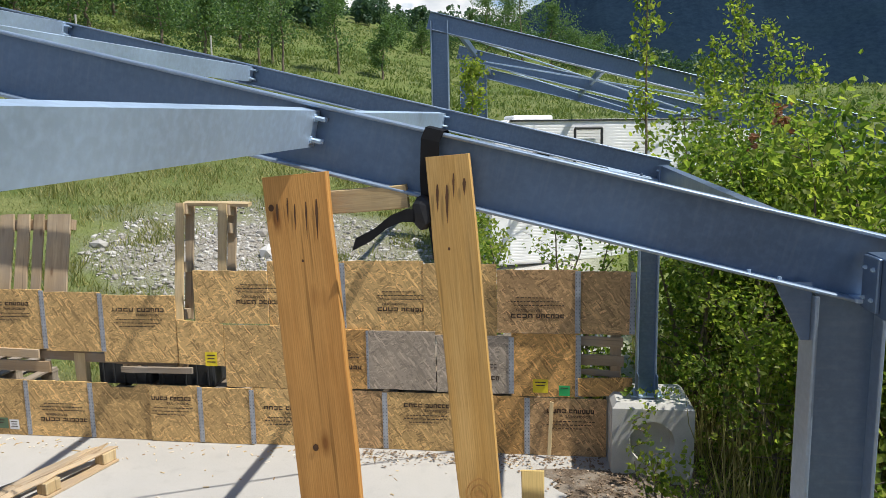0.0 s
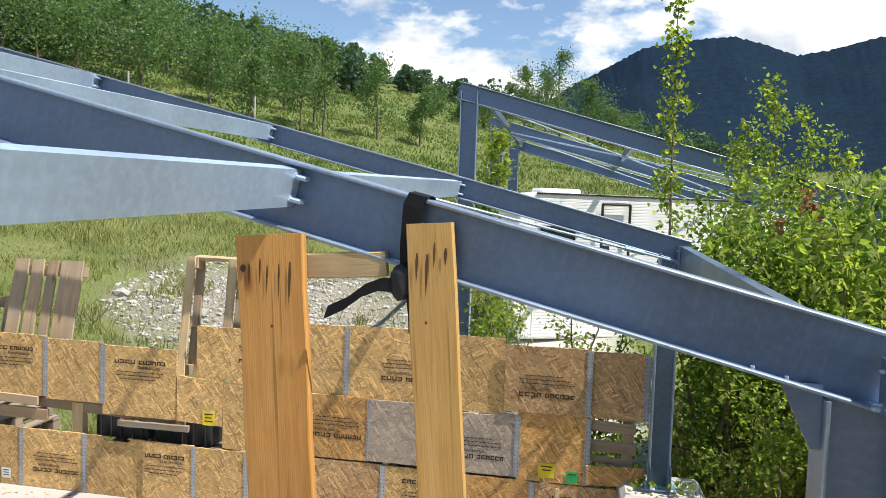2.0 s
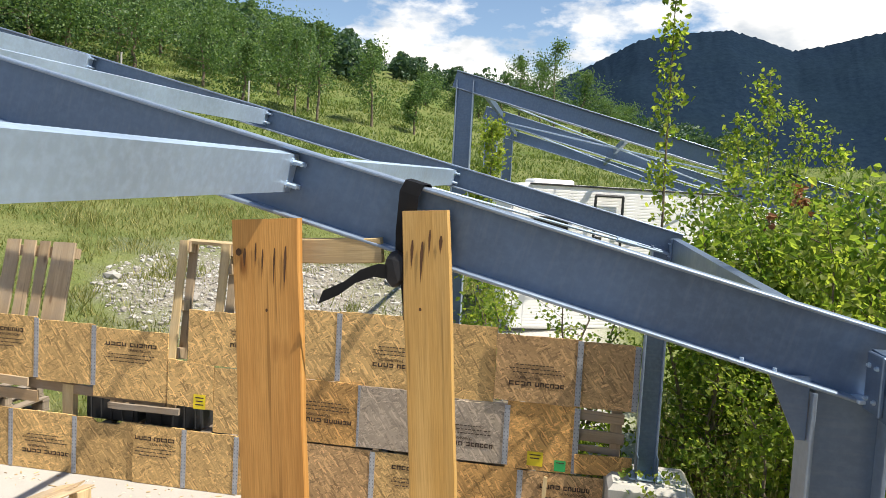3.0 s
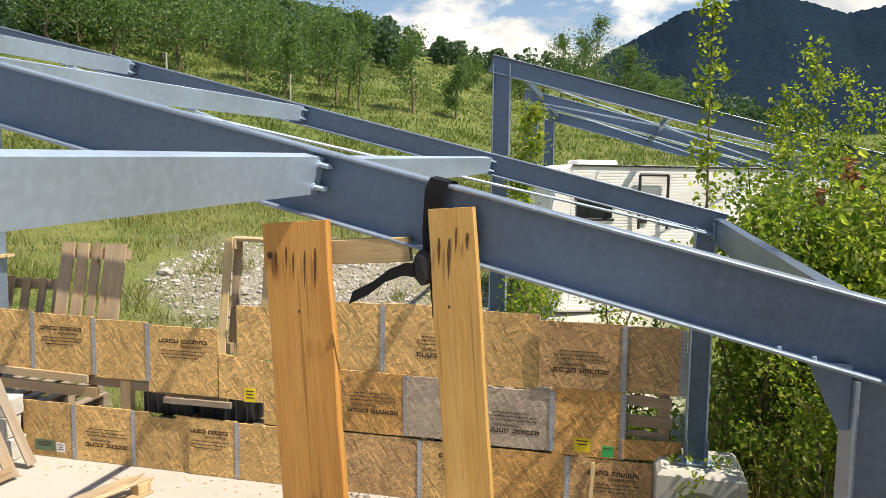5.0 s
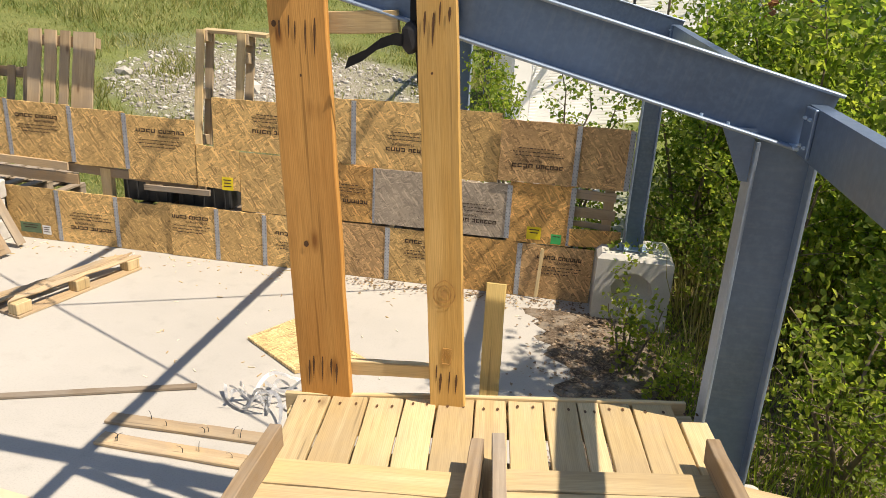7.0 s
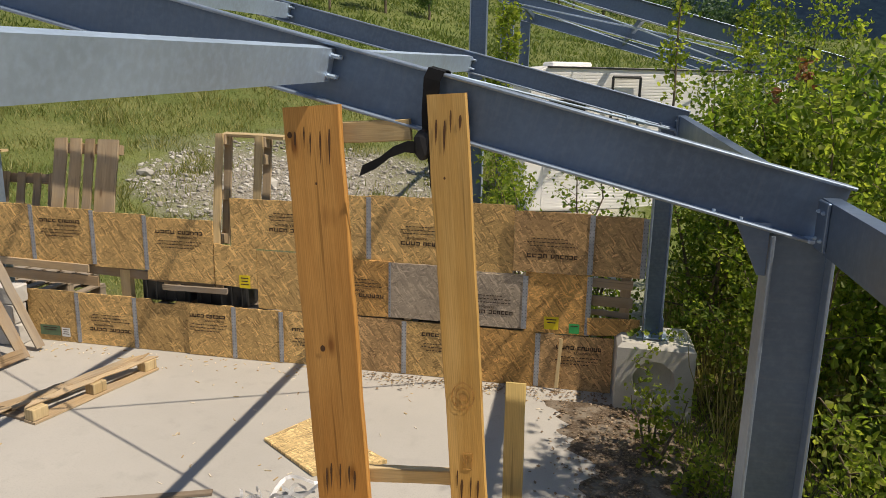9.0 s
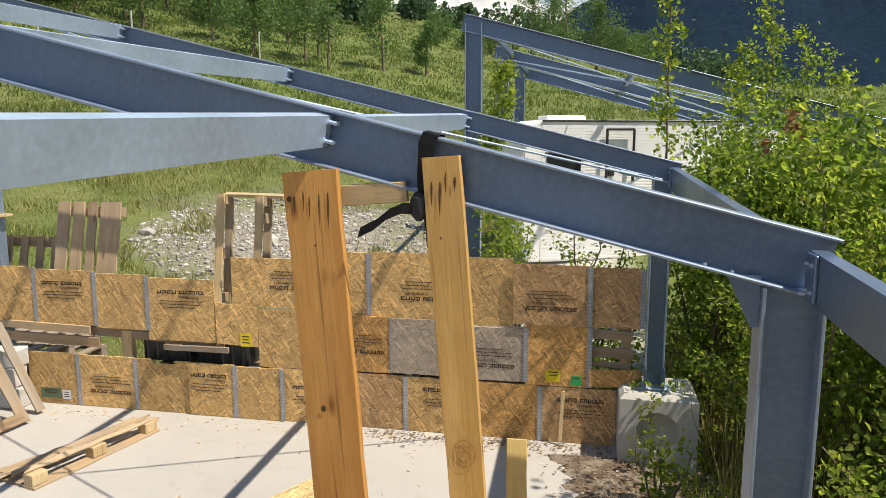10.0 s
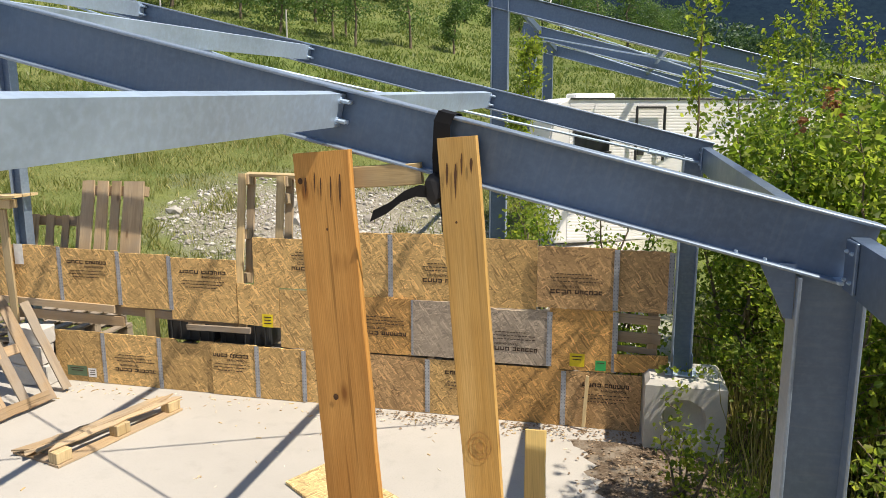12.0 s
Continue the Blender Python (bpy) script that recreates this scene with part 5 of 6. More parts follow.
# ---- plants ----
def leaf_cloud(centres, sizes, seed, flat=0.0, aspect=0.75, ovate=False):
    """Kite-shaped, slightly folded leaves at the given centres, turned all ways. Returns verts and faces."""
    rng = np.random.default_rng(seed)
    n = len(centres)
    c = np.asarray(centres, float)
    s = np.asarray(sizes, float)[:, None]
    nrm = rng.normal(size=(n, 3))
    nrm[:, 2] = np.abs(nrm[:, 2]) + flat
    nrm /= np.linalg.norm(nrm, axis=1)[:, None]
    t = np.cross(nrm, rng.normal(size=(n, 3)))
    t /= np.linalg.norm(t, axis=1)[:, None] + 1e-9
    b = np.cross(nrm, t)
    base, tip = c - t * s * 0.5, c + t * s * 0.5
    l = c - t * s * 0.08 + b * s * aspect * 0.5 + nrm * s * 0.12
    r = c - t * s * 0.08 - b * s * aspect * 0.5 + nrm * s * 0.12
    if ovate:
        # broad near the stalk, drawn out to a point, folded and drooping at the tip
        tip = tip - nrm * s * 0.10
        r2, l2 = c + t * s * 0.22 - b * s * aspect * 0.30 + nrm * s * 0.04, c + t * s * 0.22 + b * s * aspect * 0.30 + nrm * s * 0.04
        r1, l1 = r - t * s * 0.14, l - t * s * 0.14
        v = np.stack([base, r1, r2, tip, l2, l1], 1).reshape(-1, 3)
        f = np.arange(6 * n).reshape(n, 6)
        return v.tolist(), np.concatenate([f[:, [0, 1, 2, 3]], f[:, [0, 3, 4, 5]]]).tolist()
    v = np.stack([base, r, tip, l], 1).reshape(-1, 3)
    f = np.arange(4 * n).reshape(n, 4)
    tri = np.concatenate([f[:, [0, 1, 2]], f[:, [0, 2, 3]]])
    return v.tolist(), tri.tolist()


def tube(points, radii, n=6):
    verts, faces = [], []
    for i, (p, r) in enumerate(zip(points, radii)):
        d = (points[min(i + 1, len(points) - 1)] - points[max(i - 1, 0)]).normalized()
        x = d.orthogonal().normalized()
        y = d.cross(x)
        for k in range(n):
            a = 2 * math.pi * k / n
            verts.append(tuple(p + x * (r * math.cos(a)) + y * (r * math.sin(a))))
    for i in range(len(points) - 1):
        for k in range(n):
            faces.append((i * n + k, i * n + (k + 1) % n, (i + 1) * n + (k + 1) % n, (i + 1) * n + k))
    return verts, faces


def grow(name, label, category, at, h, r, leaves, leaf, material, seed, stems=1, trunk=0.03, bare=0.12, group="", shape="bush", twist=0.12):
    """A woody plant: tapered stems with limbs, and leaves clumped along the twigs."""
    rng = random.Random(seed)
    e = thing(name, label, category, group, at=Matrix.Translation(at))
    V, F, tips = [], [], []

    def add(points, radii, n=6):
        v, f = tube(points, radii, n)
        o = len(V)
        V.extend(v)
        F.extend([tuple(o + q for q in face) for face in f])

    for s in range(stems):
        a = rng.uniform(0, 6.28)
        lean = Vector((math.cos(a), math.sin(a), 0)) * (r * (0.75 if stems > 1 else 0.08))
        top = h * (rng.uniform(0.7, 1.0) if stems > 1 else 1.0)
        pts, rad = [], []
        for k in range(9):
            f = k / 8
            wob = Vector((rng.uniform(-1, 1), rng.uniform(-1, 1), 0)) * twist * r * f
            pts.append(lean * f ** 1.3 + Vector((0, 0, top * f)) + wob + Vector((lean.x * 0.15, lean.y * 0.15, 0)))
            rad.append(max(0.004, trunk * (1 - f * 0.9)))
        pts[0].z -= 0.15
        add(pts, rad, 7)
        limbs = max(6, int(22 * h / max(h, 3))) if shape != "far" else 10
        for b in range(limbs):
            f = bare + (1 - bare) * (b + rng.random()) / limbs
            q = f * 8
            i = min(7, int(q))
            p = pts[i].lerp(pts[i + 1], q - i)
            ang = rng.uniform(0, 6.28)
            if shape == "column":
                reach = r * rng.uniform(0.5, 1.0) * (1.1 - 0.65 * f)
                rise = rng.uniform(0.5, 1.3)
            elif shape == "far":
                reach = r * rng.uniform(0.7, 1.05) * math.sqrt(max(0.05, 1 - (2 * (f - bare) / (1 - bare) - 0.85) ** 2 * 0.8))
                rise = rng.uniform(0.1, 0.6)
            else:
                reach = r * rng.uniform(0.5, 1.0) * (1.05 - 0.5 * f)
                rise = rng.uniform(0.2, 0.9)
            dirv = Vector((math.cos(ang), math.sin(ang), rise)).normalized()
            seg = [p + dirv * reach * t + Vector((0, 0, -0.12 * reach * t * t)) for t in (0, 0.35, 0.7, 1.0)]
            r0 = max(0.003, trunk * (1 - f) * 0.5)
            add(seg, [r0, r0 * 0.7, r0 * 0.45, 0.002], 5)
            tips.append((seg, reach))
        tips.append(([pts[5], pts[6], pts[7], pts[8]], r * 0.3))
    link_mesh("stem" if shape != "far" else "trunk", V, F, BARK, e, smooth=True)
    cen, siz = [], []
    per = max(1, leaves // len(tips))
    for seg, reach in tips:
        spread = 0.10 * reach + leaf * 0.9 if shape != "far" else reach * 0.30
        for k in range(int(per * rng.uniform(0.5, 1.5))):
            t = rng.random() ** 0.7 * 3
            i = min(2, int(t))
            p = seg[i].lerp(seg[i + 1], t - i)
            cen.append((p.x + rng.gauss(0, spread), p.y + rng.gauss(0, spread), max(0.02, p.z + rng.gauss(0, spread))))
            siz.append(leaf * rng.uniform(0.6, 1.25))
    v, f = leaf_cloud(cen, siz, seed, ovate=shape != "far")
    link_mesh("foliage" if shape != "far" else "crown", v, f, material, e)
    return e


bent_nails()

BUSHES = (
    # x, y, height, radius, leaves, leaf, stems, shape, young (1 also colours near shrubs as sunlit)
    (0.97, 7.6, 5.0, 0.26, 900, 0.085, 1, "column", 1), (1.75, 8.2, 3.1, 0.7, 2000, 0.075, 3, "bush", 0), (2.50, 10.0, 4.25, 0.42, 900, 0.085, 1, "column", 1),
    (2.92, 10.4, 3.9, 0.45, 800, 0.09, 1, "column", 1), (3.2, 9.8, 3.5, 0.5, 900, 0.09, 1, "column", 1), (1.95, 9.4, 3.7, 0.5, 900, 0.09, 1, "column", 1), (0.55, 6.78, 0.95, 0.32, 420, 0.07, 4, "bush", 0), (2.2, 6.9, 2.8, 0.75, 2200, 0.075, 4, "bush", 0), (1.35, 6.95, 2.4, 0.6, 1700, 0.07, 4, "bush", 0),
    (0.25, 7.3, 2.05, 0.6, 900, 0.065, 4, "bush", 0), (-0.35, 7.5, 1.95, 0.45, 480, 0.065, 3, "bush", 0), (3.0, 5.8, 3.2, 0.95, 2800, 0.095, 4, "bush", 0),
    (2.45, 4.7, 2.6, 0.75, 2600, 0.09, 4, "bush", 0), (1.75, 5.5, 1.9, 0.6, 1800, 0.07, 4, "bush", 1), (3.3, 4.1, 1.4, 0.9, 1500, 0.08, 4, "bush", 1),
    (1.85, 3.9, 1.15, 0.6, 1300, 0.075, 5, "bush", 1), (2.2, 3.4, 1.0, 0.6, 1100, 0.065, 5, "bush", 1), (2.95, 2.7, 1.2, 0.8, 1300, 0.065, 5, "bush", 1),
    (1.8, 2.5, 0.85, 0.45, 1300, 0.055, 5, "bush", 1), (4.1, 6.6, 3.6, 1.0, 2600, 0.085, 4, "bush", 0), (5.2, 5.0, 3.0, 1.1, 2600, 0.085, 4, "bush", 0),
    (-0.90, 9.5, 3.5, 0.55, 2600, 0.075, 1, "column", 1), (-0.75, 8.4, 2.0, 0.4, 500, 0.065, 2, "bush", 1), (0.75, 4.85, 0.62, 0.24, 260, 0.06, 4, "bush", 1), (1.0, 4.5, 0.5, 0.25, 220, 0.06, 4, "bush", 1),
    (1.6, 6.2, 1.2, 0.4, 800, 0.06, 4, "bush", 0), (3.6, 8.0, 3.0, 0.9, 2000, 0.08, 4, "bush", 0), (2.5, 1.6, 1.2, 0.8, 1600, 0.06, 5, "bush", 1),
    (1.7, 7.5, 2.6, 0.7, 2400, 0.10, 5, "bush", 0), (2.45, 7.8, 2.9, 0.8, 2600, 0.105, 5, "bush", 0), (3.2, 7.1, 3.0, 0.9, 2800, 0.105, 5, "bush", 0), (2.55, 5.9, 2.7, 0.8, 2400, 0.10, 5, "bush", 1),
)
for i, (x, y, h, r, n, lf, st, sh, young) in enumerate(BUSHES):
    name, lab = ("sapling", "slender poplar sapling with pale green leaves") if sh == "column" else ("shrub", "leafy green shrub crowding the edge of the slab")
    grow(name, lab, "shrub" if sh == "bush" else "sapling", (x, y, height(x, y)), h, r, int(n * (1.3 if y < 4.5 else 1.3 if sh == "column" else 1.7 if y < 6.5 else 2.2)), lf * (0.56 if y < 4.5 else 0.70), LEAF_YELLOW if young else LEAF_BUSH, 500 + i, st, (0.006 + 0.0032 * h) if sh == "column" else (0.012 + 0.006 * h), 0.1, "shrubs", sh)

# creeper over the footing block
cv = [(0.72 + 0.06 * math.sin(k * 0.9) + 0.02 * noise.noise(Vector((k, 0, 0))), 5.665 - 0.015 * (k % 3), 0.06 + 0.031 * k) for k in range(17)]
cv += [(0.62 + 0.03 * k, 5.72 + 0.02 * (k % 4), 0.585 + 0.012 * (k % 3)) for k in range(15)]
rv = random.Random(9)
cc, cs = [], []
for p in cv:
    for k in range(4):
        cc.append((p[0] + rv.gauss(0, 0.035), min(p[1], 5.68) + rv.gauss(0, 0.012) if p[2] < 0.57 else p[1] + rv.gauss(0.08, 0.08), p[2] + abs(rv.gauss(0, 0.03))))
        cs.append(rv.uniform(0.03, 0.055))
vine = thing("creeper", "thin green creeper climbing the concrete footing block", "creeper")
v, f = leaf_cloud(cc, cs, 77)
link_mesh("foliage", v, f, LEAF_YELLOW, vine)
v, f = tube([Vector(p) for p in cv[:17]], [0.004] * 17, 5)
link_mesh("stem", v, f, BARK, vine)

grow("young_tree", "young poplar tree with sparse leaves at the edge of the slab", "tree", (2.45, 3.95, height(2.45, 3.95)), 5.0, 1.0, 1700, 0.08, LEAF_YELLOW, 590, 1, 0.045, 0.5, "", "bush")

grow("young_tree", "young poplar tree with sparse leaves beside the slab", "tree", (2.75, 4.35, height(2.75, 4.35)), 4.6, 0.9, 600, 0.08, LEAF_YELLOW, 591, 1, 0.04, 0.5, "", "bush")


def dead_branch():
    """A withered twig with red-brown leaves among the shrubs."""
    e = thing("dead_branch", "withered branch with red-brown leaves among the shrubs", "branch")
    rng = random.Random(19)
    cen, V, F = [], [], []
    for k in range(1):
        a = Vector((1.95 + rng.gauss(0, 0.05), 6.2 + rng.gauss(0, 0.05), 2.35))
        pts = [a + Vector((rng.gauss(-0.05, 0.10), rng.gauss(0, 0.08), 0.14)) * f for f in (0, 1, 2, 2.6)]
        v, f = tube(pts, [0.006, 0.005, 0.004, 0.002], 5)
        o = len(V)
        V.extend(v)
        F.extend([tuple(o + q for q in g2) for g2 in f])
        for q in pts[1:]:
            cen += [tuple(q + Vector((rng.gauss(0, 0.03), rng.gauss(0, 0.03), rng.gauss(0, 0.03)))) for _ in range(22)]
    link_mesh("twigs", V, F, BARK, e)
    v, f = leaf_cloud(cen, [rng.uniform(0.03, 0.06) for _ in cen], 20, ovate=True)
    link_mesh("foliage", v, f, leaf_material("withered_leaves", (0.17, 0.06, 0.035), (0.26, 0.11, 0.06), (0.34, 0.18, 0.09), 0.3), e)


dead_branch()

# white stakes of a fence line on the slope
for k, (x, y) in enumerate(((-19.1, 29.3), (-22.0, 27.2), (-14.5, 32.0))):
    st = thing("fence_stake", "thin pale concrete fence stake standing in the meadow", "stake", "fence stakes")
    part("stake", cyl(0.04, 2.0, 8, (x, y, height(x, y) + 0.9)), BLOCK, st)
    part("cap", cyl(0.045, 0.06, 8, (x, y, height(x, y) + 1.92)), BLOCK, st)

ORCHARD = (
    # x, y, height, radius of the crown
    (-27.6, 43.3, 4.6, 2.6), (-22.5, 42.8, 3.9, 1.5), (-19.1, 41.1, 3.2, 1.7), (-16.5, 42.8, 4.4, 1.1), (-16.3, 44.5, 5.4, 1.0), (-14.3, 40.7, 5.6, 1.0), (-12.0, 44.1, 5.0, 1.35), (-9.8, 46.2, 3.2, 1.15),
    (-31.1, 46.7, 5.6, 2.7), (-35.8, 48.3, 6.0, 2.9), (-46.6, 57.6, 7.0, 3.5), (-40.5, 50.0, 6.5, 3.2), (-27.0, 52.0, 5.2, 2.4), (-23.8, 50.5, 4.8, 2.1), (-20.6, 50.0, 4.8, 2.0), (-31.5, 53.0, 6.2, 2.8), (-36.5, 56.0, 6.8, 3.0),
    (-28.0, 60.0, 6.0, 2.6), (-24.0, 60.0, 5.6, 2.5), (-33.0, 44.0, 5.0, 2.4), (-38.0, 44.0, 5.6, 2.6), (-16.6, 83.0, 3.4, 2.3), (-13.2, 84.0, 2.8, 2.0), (-10.2, 82.0, 2.6, 1.8),
    (-5.6, 80.0, 7.2, 2.4), (-1.9, 80.0, 9.6, 3.0), (1.3, 80.0, 7.0, 3.0), (3.9, 80.0, 4.6, 2.0), (-7.8, 82.0, 5.4, 1.5), (-3.6, 86.0, 7.5, 2.6), (6.5, 92.0, 4.0, 2.4),
)
for i, (x, y, h, r) in enumerate(ORCHARD):
    grow("orchard_tree", "broad green fruit tree standing in the sloping meadow", "tree", (x, y, height(x, y)), h, r * (1.3 if y < 70 and r > 1.2 else 1.0), int(700 + 1100 * r), 0.12 + 0.03 * r, LEAF_ORCHARD, 700 + i, 1, 0.05 + 0.03 * r, 0.26 if y < 70 else 0.10, "orchard trees", "far", 0.2)


def forest():
    """The wooded hilltop beyond the orchard, too many trees to count, and an added ring behind the viewer."""
    rng = random.Random(11)
    cen, siz = [], []
    V, F = [], []
    for k in range(1150):
        # from 850 on: unseen trees behind the viewer, added to darken steel reflections
        az = radians(rng.uniform(-52, 14) if k < 850 else rng.uniform(60, 300))
        azd = math.degrees(az)
        lo = 62 if azd < -22 else (88 if azd < -16 else 112)
        lo = 50 if k >= 850 else lo
        r = rng.uniform(lo, 165)
        x, y = r * math.sin(az), r * math.cos(az)
        z = height(x, y)
        h = rng.uniform(4.0, 7.0) if azd < -17 else rng.uniform(2.6, 4.2) if azd < -7 else rng.uniform(3.5, 6.5)
        w = h * rng.uniform(0.26, 0.40)
        for j in range(130 if k < 850 else 40):
            a, t = rng.uniform(0, 6.28), rng.random()
            q = w * math.sqrt(max(0.02, 1 - (2 * t - 0.8) ** 2 / 1.6)) * math.sqrt(rng.random())
            cen.append((x + q * math.cos(a), y + q * math.sin(a), z + h * (0.15 + 0.85 * t)))
            siz.append(rng.uniform(0.4, 0.85) * (1 if k < 850 else 1.8))
    v, f = leaf_cloud(cen, siz, 12)
    ob = link_mesh("forest", v, f, LEAF_FOREST)
    tagged(ob, "dark green mixed woodland along the hilltop and in an added ring behind the viewer", "woodland", kind="stuff")


forest()


def blades(name, label, n, r0, r1, power, tall, width, seed, material):
    """Single blades scattered over the meadow, thicker in tufts."""
    rng = np.random.default_rng(seed)
    r = r0 + (r1 - r0) * rng.random(n) ** power
    az = np.radians(rng.uniform(-48, 30, n))
    x, y = r * np.sin(az), r * np.cos(az)
    keep = (y > 7.0) & ~((x > -1.5) & (y < 14.0))
    stony = np.hypot(x + 5.0, y - 12.9) + 1.2 * np.sin(x * 2.1) * np.cos(y * 1.7)
    keep &= (stony > 2.5) | (rng.random(n) < 0.13)
    x, y, r = x[keep], y[keep], r[keep]
    m = len(x)
    tuft = np.array([noise.noise(Vector((a * 0.8, b * 0.8, 5))) for a, b in zip(x, y)])
    h = np.clip(tall * (0.55 + 1.0 * tuft), tall * 0.25, tall * 1.5) * rng.uniform(0.5, 1.4, m)
    ang = rng.uniform(0, 6.28, m)
    w = width * (0.7 + 0.03 * r)
    lean = rng.normal(0, 0.45, (m, 2))
    z = np.array([height(a, b) for a, b in zip(x, y)]) - 0.02
    dx, dy = np.cos(ang) * w, np.sin(ang) * w
    V = np.stack([np.stack([x - dx, y - dy, z], 1), np.stack([x + dx, y + dy, z], 1), np.stack([x + lean[:, 0] * h, y + lean[:, 1] * h, z + h], 1)], 1).reshape(-1, 3)
    ob = link_mesh(name, V.tolist(), np.arange(3 * m).reshape(m, 3).tolist(), material)
    tagged(ob, label, "grass", kind="stuff")


def meadow_grass():
    blades("meadow_grass", "tall green and straw-coloured meadow grass", 190000, 7.4, 30.0, 1.7, 0.23, 0.009, 21, GRASS)
    blades("hill_grass", "long grass on the hillside below the trees", 110000, 24.0, 110.0, 1.2, 0.34, 0.026, 22, HILL_GRASS)


meadow_grass()


def stones():
    rng = random.Random(31)
    V, F = [], []
    ico = bmesh.new()
    bmesh.ops.create_icosphere(ico, subdivisions=1, radius=1.0)
    iv = [v.co.copy() for v in ico.verts]
    jf = [tuple(v.index for v in f.verts) for f in ico.faces]
    ico.free()
    for k in range(8000):
        a, q = rng.uniform(0, 6.28), rng.random() ** 0.6 * 2.7
        x, y = -5.0 + q * math.cos(a) * 1.15, 12.9 + q * math.sin(a)
        if y < 7.6:
            continue
        s = 0.010 + 0.05 * rng.random() ** 6 + (0.15 if rng.random() < 0.0015 else 0)
        z = height(x, y) + s * 0.25
        o = len(V)
        st = (rng.uniform(0.7, 1.4), rng.uniform(0.7, 1.4), rng.uniform(0.5, 0.9))
        for p in iv:
            j = 1 + 0.35 * noise.noise(p * 1.7 + Vector((k, 0, 0)))
            V.append((x + p.x * s * st[0] * j, y + p.y * s * st[1] * j, z + p.z * s * st[2] * j))
        F.extend([tuple(o + q2 for q2 in face) for face in jf])
    m = Mat("limestone", 0.9, 0.0, 0.2)
    m.color(m.ramp(m.island(), (0.0, (0.24, 0.22, 0.19)), (1.0, (0.56, 0.54, 0.50))))
    ob = link_mesh("loose_stones", V, F, m.mat)
    tagged(ob, "pale limestone rubble scattered on the bank", "stones", kind="stuff")


stones()


def litter():
    rng = random.Random(41)
    cen, siz = [], []
    for k in range(11000):
        u = rng.random()
        x = 0.95 - abs(rng.gauss(0, 0.33)) if u < 0.75 else rng.uniform(0.7, 3.0)
        y = rng.uniform(2.9, 5.75)
        if u < 0.05:
            x, y = rng.uniform(-2.0, 0.5), 5.95 - abs(rng.gauss(0, 0.12))
        z = 0.008 if x < 0.7 else height(x, y) + 0.02
        cen.append((x, y, z + rng.uniform(0, 0.012)))
        siz.append(rng.uniform(0.014, 0.036))
    v, f = leaf_cloud(cen, siz, 42, flat=3.0)
    ob = link_mesh("leaf_litter", v, f, LEAF_DRY)
    tagged(ob, "dry brown leaf litter drifted over the slab edge", "leaf litter", kind="stuff")


litter()


def chips():
    """Wood chips, straw and paper scraps on the slab."""
    rng = random.Random(43)
    V, F = [], []
    for k in range(225):
        if k < 170:
            x, y = rng.uniform(-4.8, 0.3), 5.93 - abs(rng.gauss(0, 0.16))
        elif k < 205:
            x, y = -1.9 + rng.gauss(0, 0.55), 4.5 + rng.gauss(0, 0.5)
        else:
            x, y = rng.uniform(-4.5, 0.2), rng.uniform(2.6, 5.8)
        l, w, a = rng.uniform(0.012, 0.05) * (2.0 if k % 17 == 0 else 1), rng.uniform(0.004, 0.012), rng.uniform(0, 3.14)
        c, s, t = math.cos(a), math.sin(a), rng.uniform(0.003, 0.008)
        o = len(V)
        for zz in (0.001, t):
            V += [(x + c * l * p - s * w * q, y + s * l * p + c * w * q, zz) for p, q in ((-0.5, -0.5), (0.5, -0.4), (0.5, 0.5), (-0.45, 0.5))]
        F += [(o + 4, o + 5, o + 6, o + 7), (o, o + 1, o + 5, o + 4), (o + 1, o + 2, o + 6, o + 5), (o + 2, o + 3, o + 7, o + 6), (o + 3, o, o + 4, o + 7)]
    m = Mat("wood_chips", 0.85, 0.0, 0.2)
    m.color(m.ramp(m.island(), (0.0, (0.30, 0.20, 0.10)), (0.6, (0.60, 0.46, 0.25)), (0.9, (0.68, 0.62, 0.52))))
    tagged(link_mesh("wood_chips", V, F, m.mat), "splintered wood chips and straw scattered on the slab", "debris", kind="stuff")


chips()


def soil_drift():
    """Dark soil and leaf mould washed over the edge of the slab."""
    n = 60
    verts, faces = [], []
    for j in range(n + 1):
        y = 2.3 + (5.74 - 2.3) * j / n
        edge = 0.22 + 0.22 * noise.noise(Vector((y * 1.1, 3.3, 0))) + 0.16 * noise.noise(Vector((y * 5.0, 1.3, 0))) + 0.12 * noise.noise(Vector((y * 14.0, 6.3, 0))) - 0.55 * max(0.0, (y - 5.0)) 
        for k in range(9):
            f = k / 8
            x = edge + (0.95 - edge) * f
            verts.append((x, y, 0.002 + 0.02 * min(1.0, f * 2.5) * (0.6 + 0.4 * noise.noise(Vector((x * 6, y * 6, 0)))) if 0 < k < 8 else -0.01))
    for j in range(n):
        for k in range(8):
            o = j * 9 + k
            faces.append((o, o + 1, o + 10, o + 9))
    m = Mat("leaf_mould", 0.95, 0.0, 0.1)
    v = m.coords()
    c = m.ramp(m.noise(v, 45.0, 5, 0.7), (0.35, (0.07, 0.05, 0.035)), (0.6, (0.17, 0.13, 0.095)), (0.72, (0.34, 0.29, 0.23)))
    m.color(m.mix(m.ramp(m.noise(v, 6.0, 4), (0.45, 0.0), (0.6, 0.6)), c, (0.30, 0.26, 0.21)))
    m.bump(m.noise(v, 60.0, 4), 0.8, 0.01)
    tagged(link_mesh("soil_drift", verts, faces, m.mat, smooth=True), "dark leaf mould and soil washed over the slab edge", "soil", kind="structure")


soil_drift()


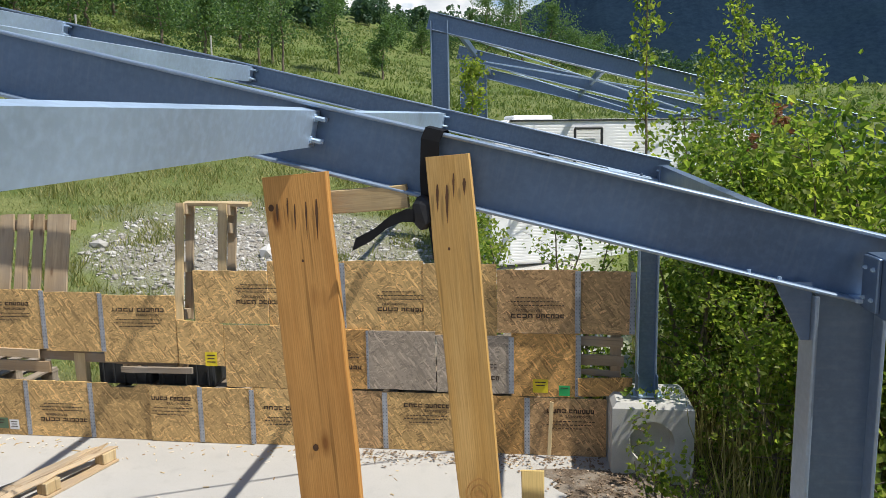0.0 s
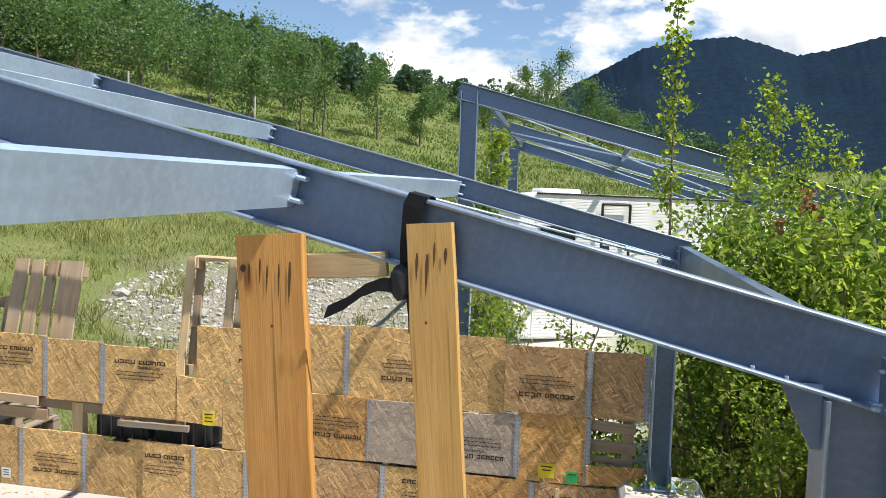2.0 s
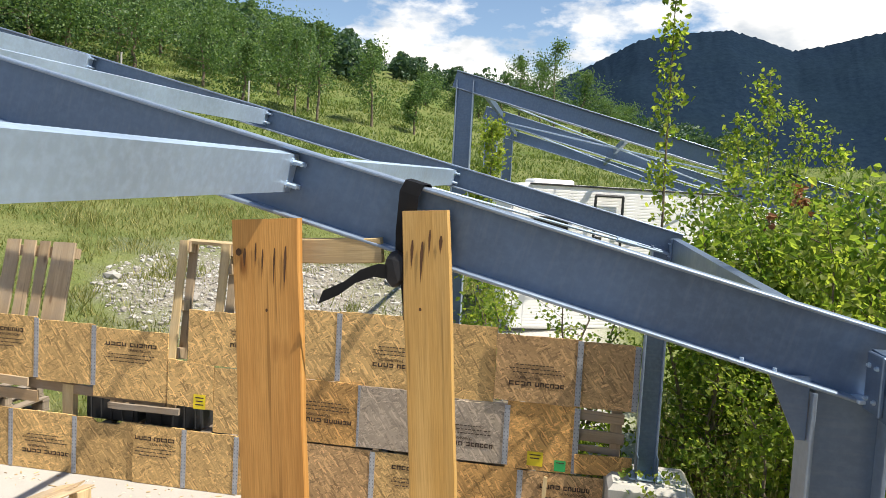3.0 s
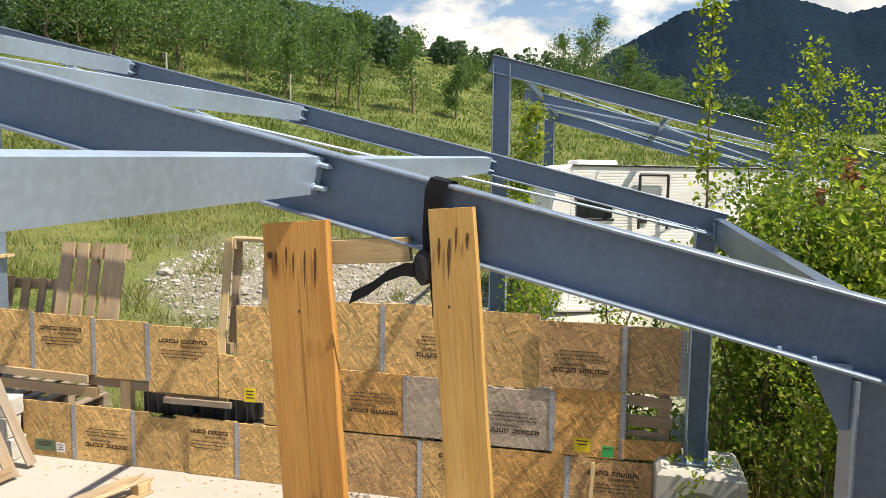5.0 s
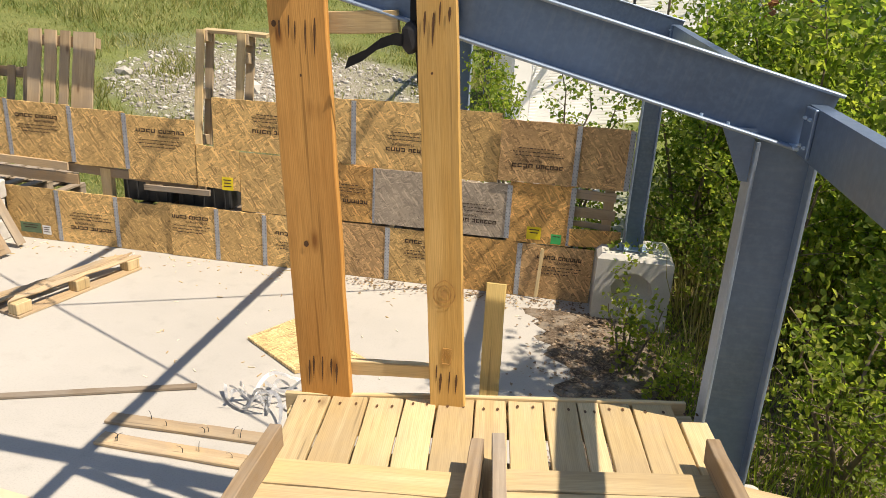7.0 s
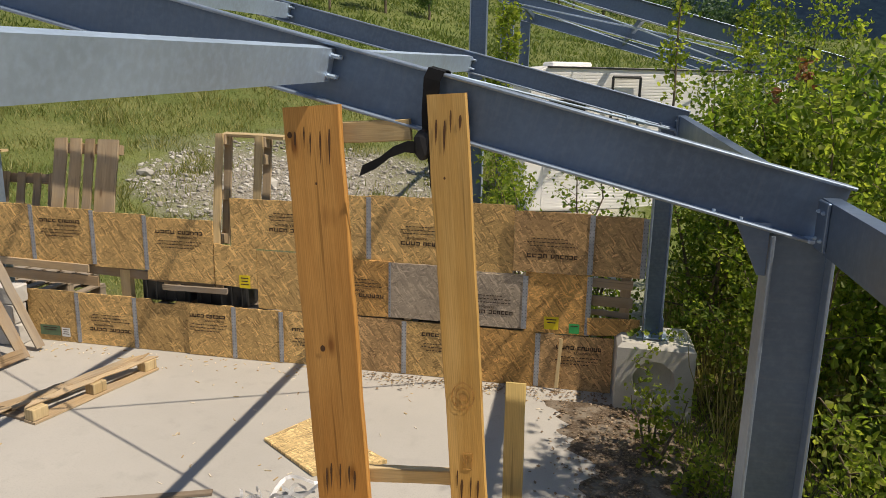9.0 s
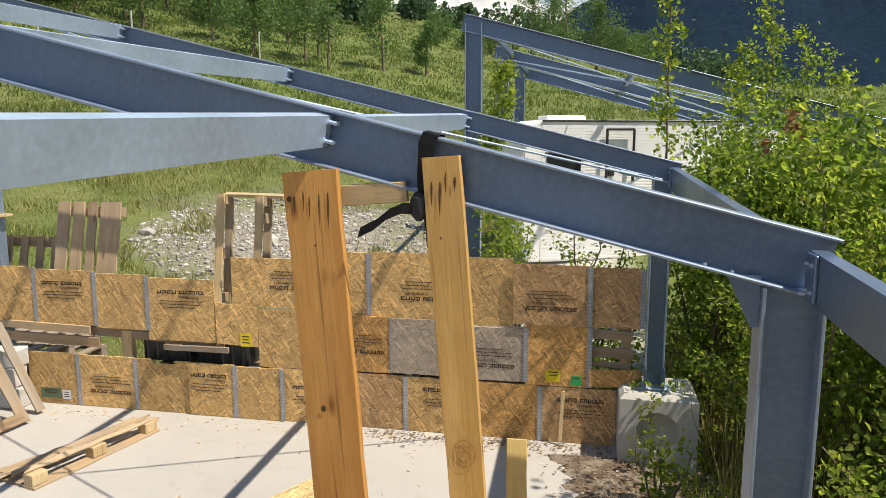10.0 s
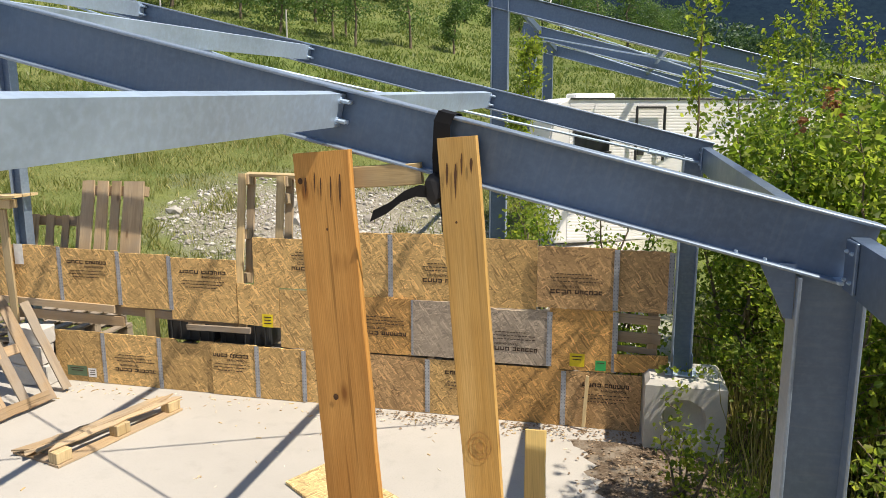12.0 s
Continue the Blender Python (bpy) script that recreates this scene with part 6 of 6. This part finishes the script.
VERGE = leaf_material("rank_grass", (0.13, 0.20, 0.036), (0.23, 0.30, 0.055), (0.38, 0.40, 0.11), 0.5)


def dry_stems():
    """Tall withered stalks and suckers standing thick under the shrubs."""
    rng = random.Random(61)
    V, F = [], []
    for k in range(3600):
        x, y = rng.uniform(1.0, 3.4), rng.uniform(5.2, 9.0)
        if x < 1.25 and y < 6.4:
            continue
        z = height(x, y) - 0.02
        h, a, w = rng.uniform(0.2, 1.1) * rng.uniform(0.5, 1.0), rng.uniform(0, 6.28), rng.uniform(0.003, 0.006)
        tip = Vector((x + rng.gauss(0, 0.16) * h, y + rng.gauss(0, 0.16) * h, z + h))
        mid = Vector((x, y, z)).lerp(tip, 0.55) + Vector((rng.gauss(0, 0.03), rng.gauss(0, 0.03), 0.04))
        dx, dy = w * math.cos(a), w * math.sin(a)
        o = len(V)
        V += [(x - dx, y - dy, z), (x + dx, y + dy, z), (mid.x + dx * 0.8, mid.y + dy * 0.8, mid.z), (mid.x - dx * 0.8, mid.y - dy * 0.8, mid.z), tuple(tip)]
        F += [(o, o + 1, o + 2, o + 3), (o + 3, o + 2, o + 4)]
    ob = link_mesh("dry_stems", V, F, leaf_material("withered_stalks", (0.19, 0.17, 0.075), (0.33, 0.29, 0.13), (0.52, 0.45, 0.25), 0.45))
    tagged(ob, "thicket of withered brown stalks under the shrubs", "undergrowth", kind="stuff")


dry_stems()


def verge_grass():
    rng = random.Random(51)
    V, F = [], []
    for k in range(16000):
        x, y = rng.uniform(1.0, 4.2), rng.uniform(0.6, 6.5)
        z = height(x, y) - 0.02
        h, a = rng.uniform(0.08, 0.36) * (1.0 if x > 2.0 or y < 4.0 else 0.6), rng.uniform(0, 6.28)
        w = 0.006
        o = len(V)
        V += [(x - w * math.cos(a), y - w * math.sin(a), z), (x + w * math.cos(a), y + w * math.sin(a), z), (x + rng.gauss(0, 0.3) * h, y + rng.gauss(0, 0.3) * h, z + h)]
        F.append((o, o + 1, o + 2))
    ob = link_mesh("verge_grass", V, F, VERGE)
    tagged(ob, "rank green grass under the shrubs", "grass", kind="stuff")


verge_grass()
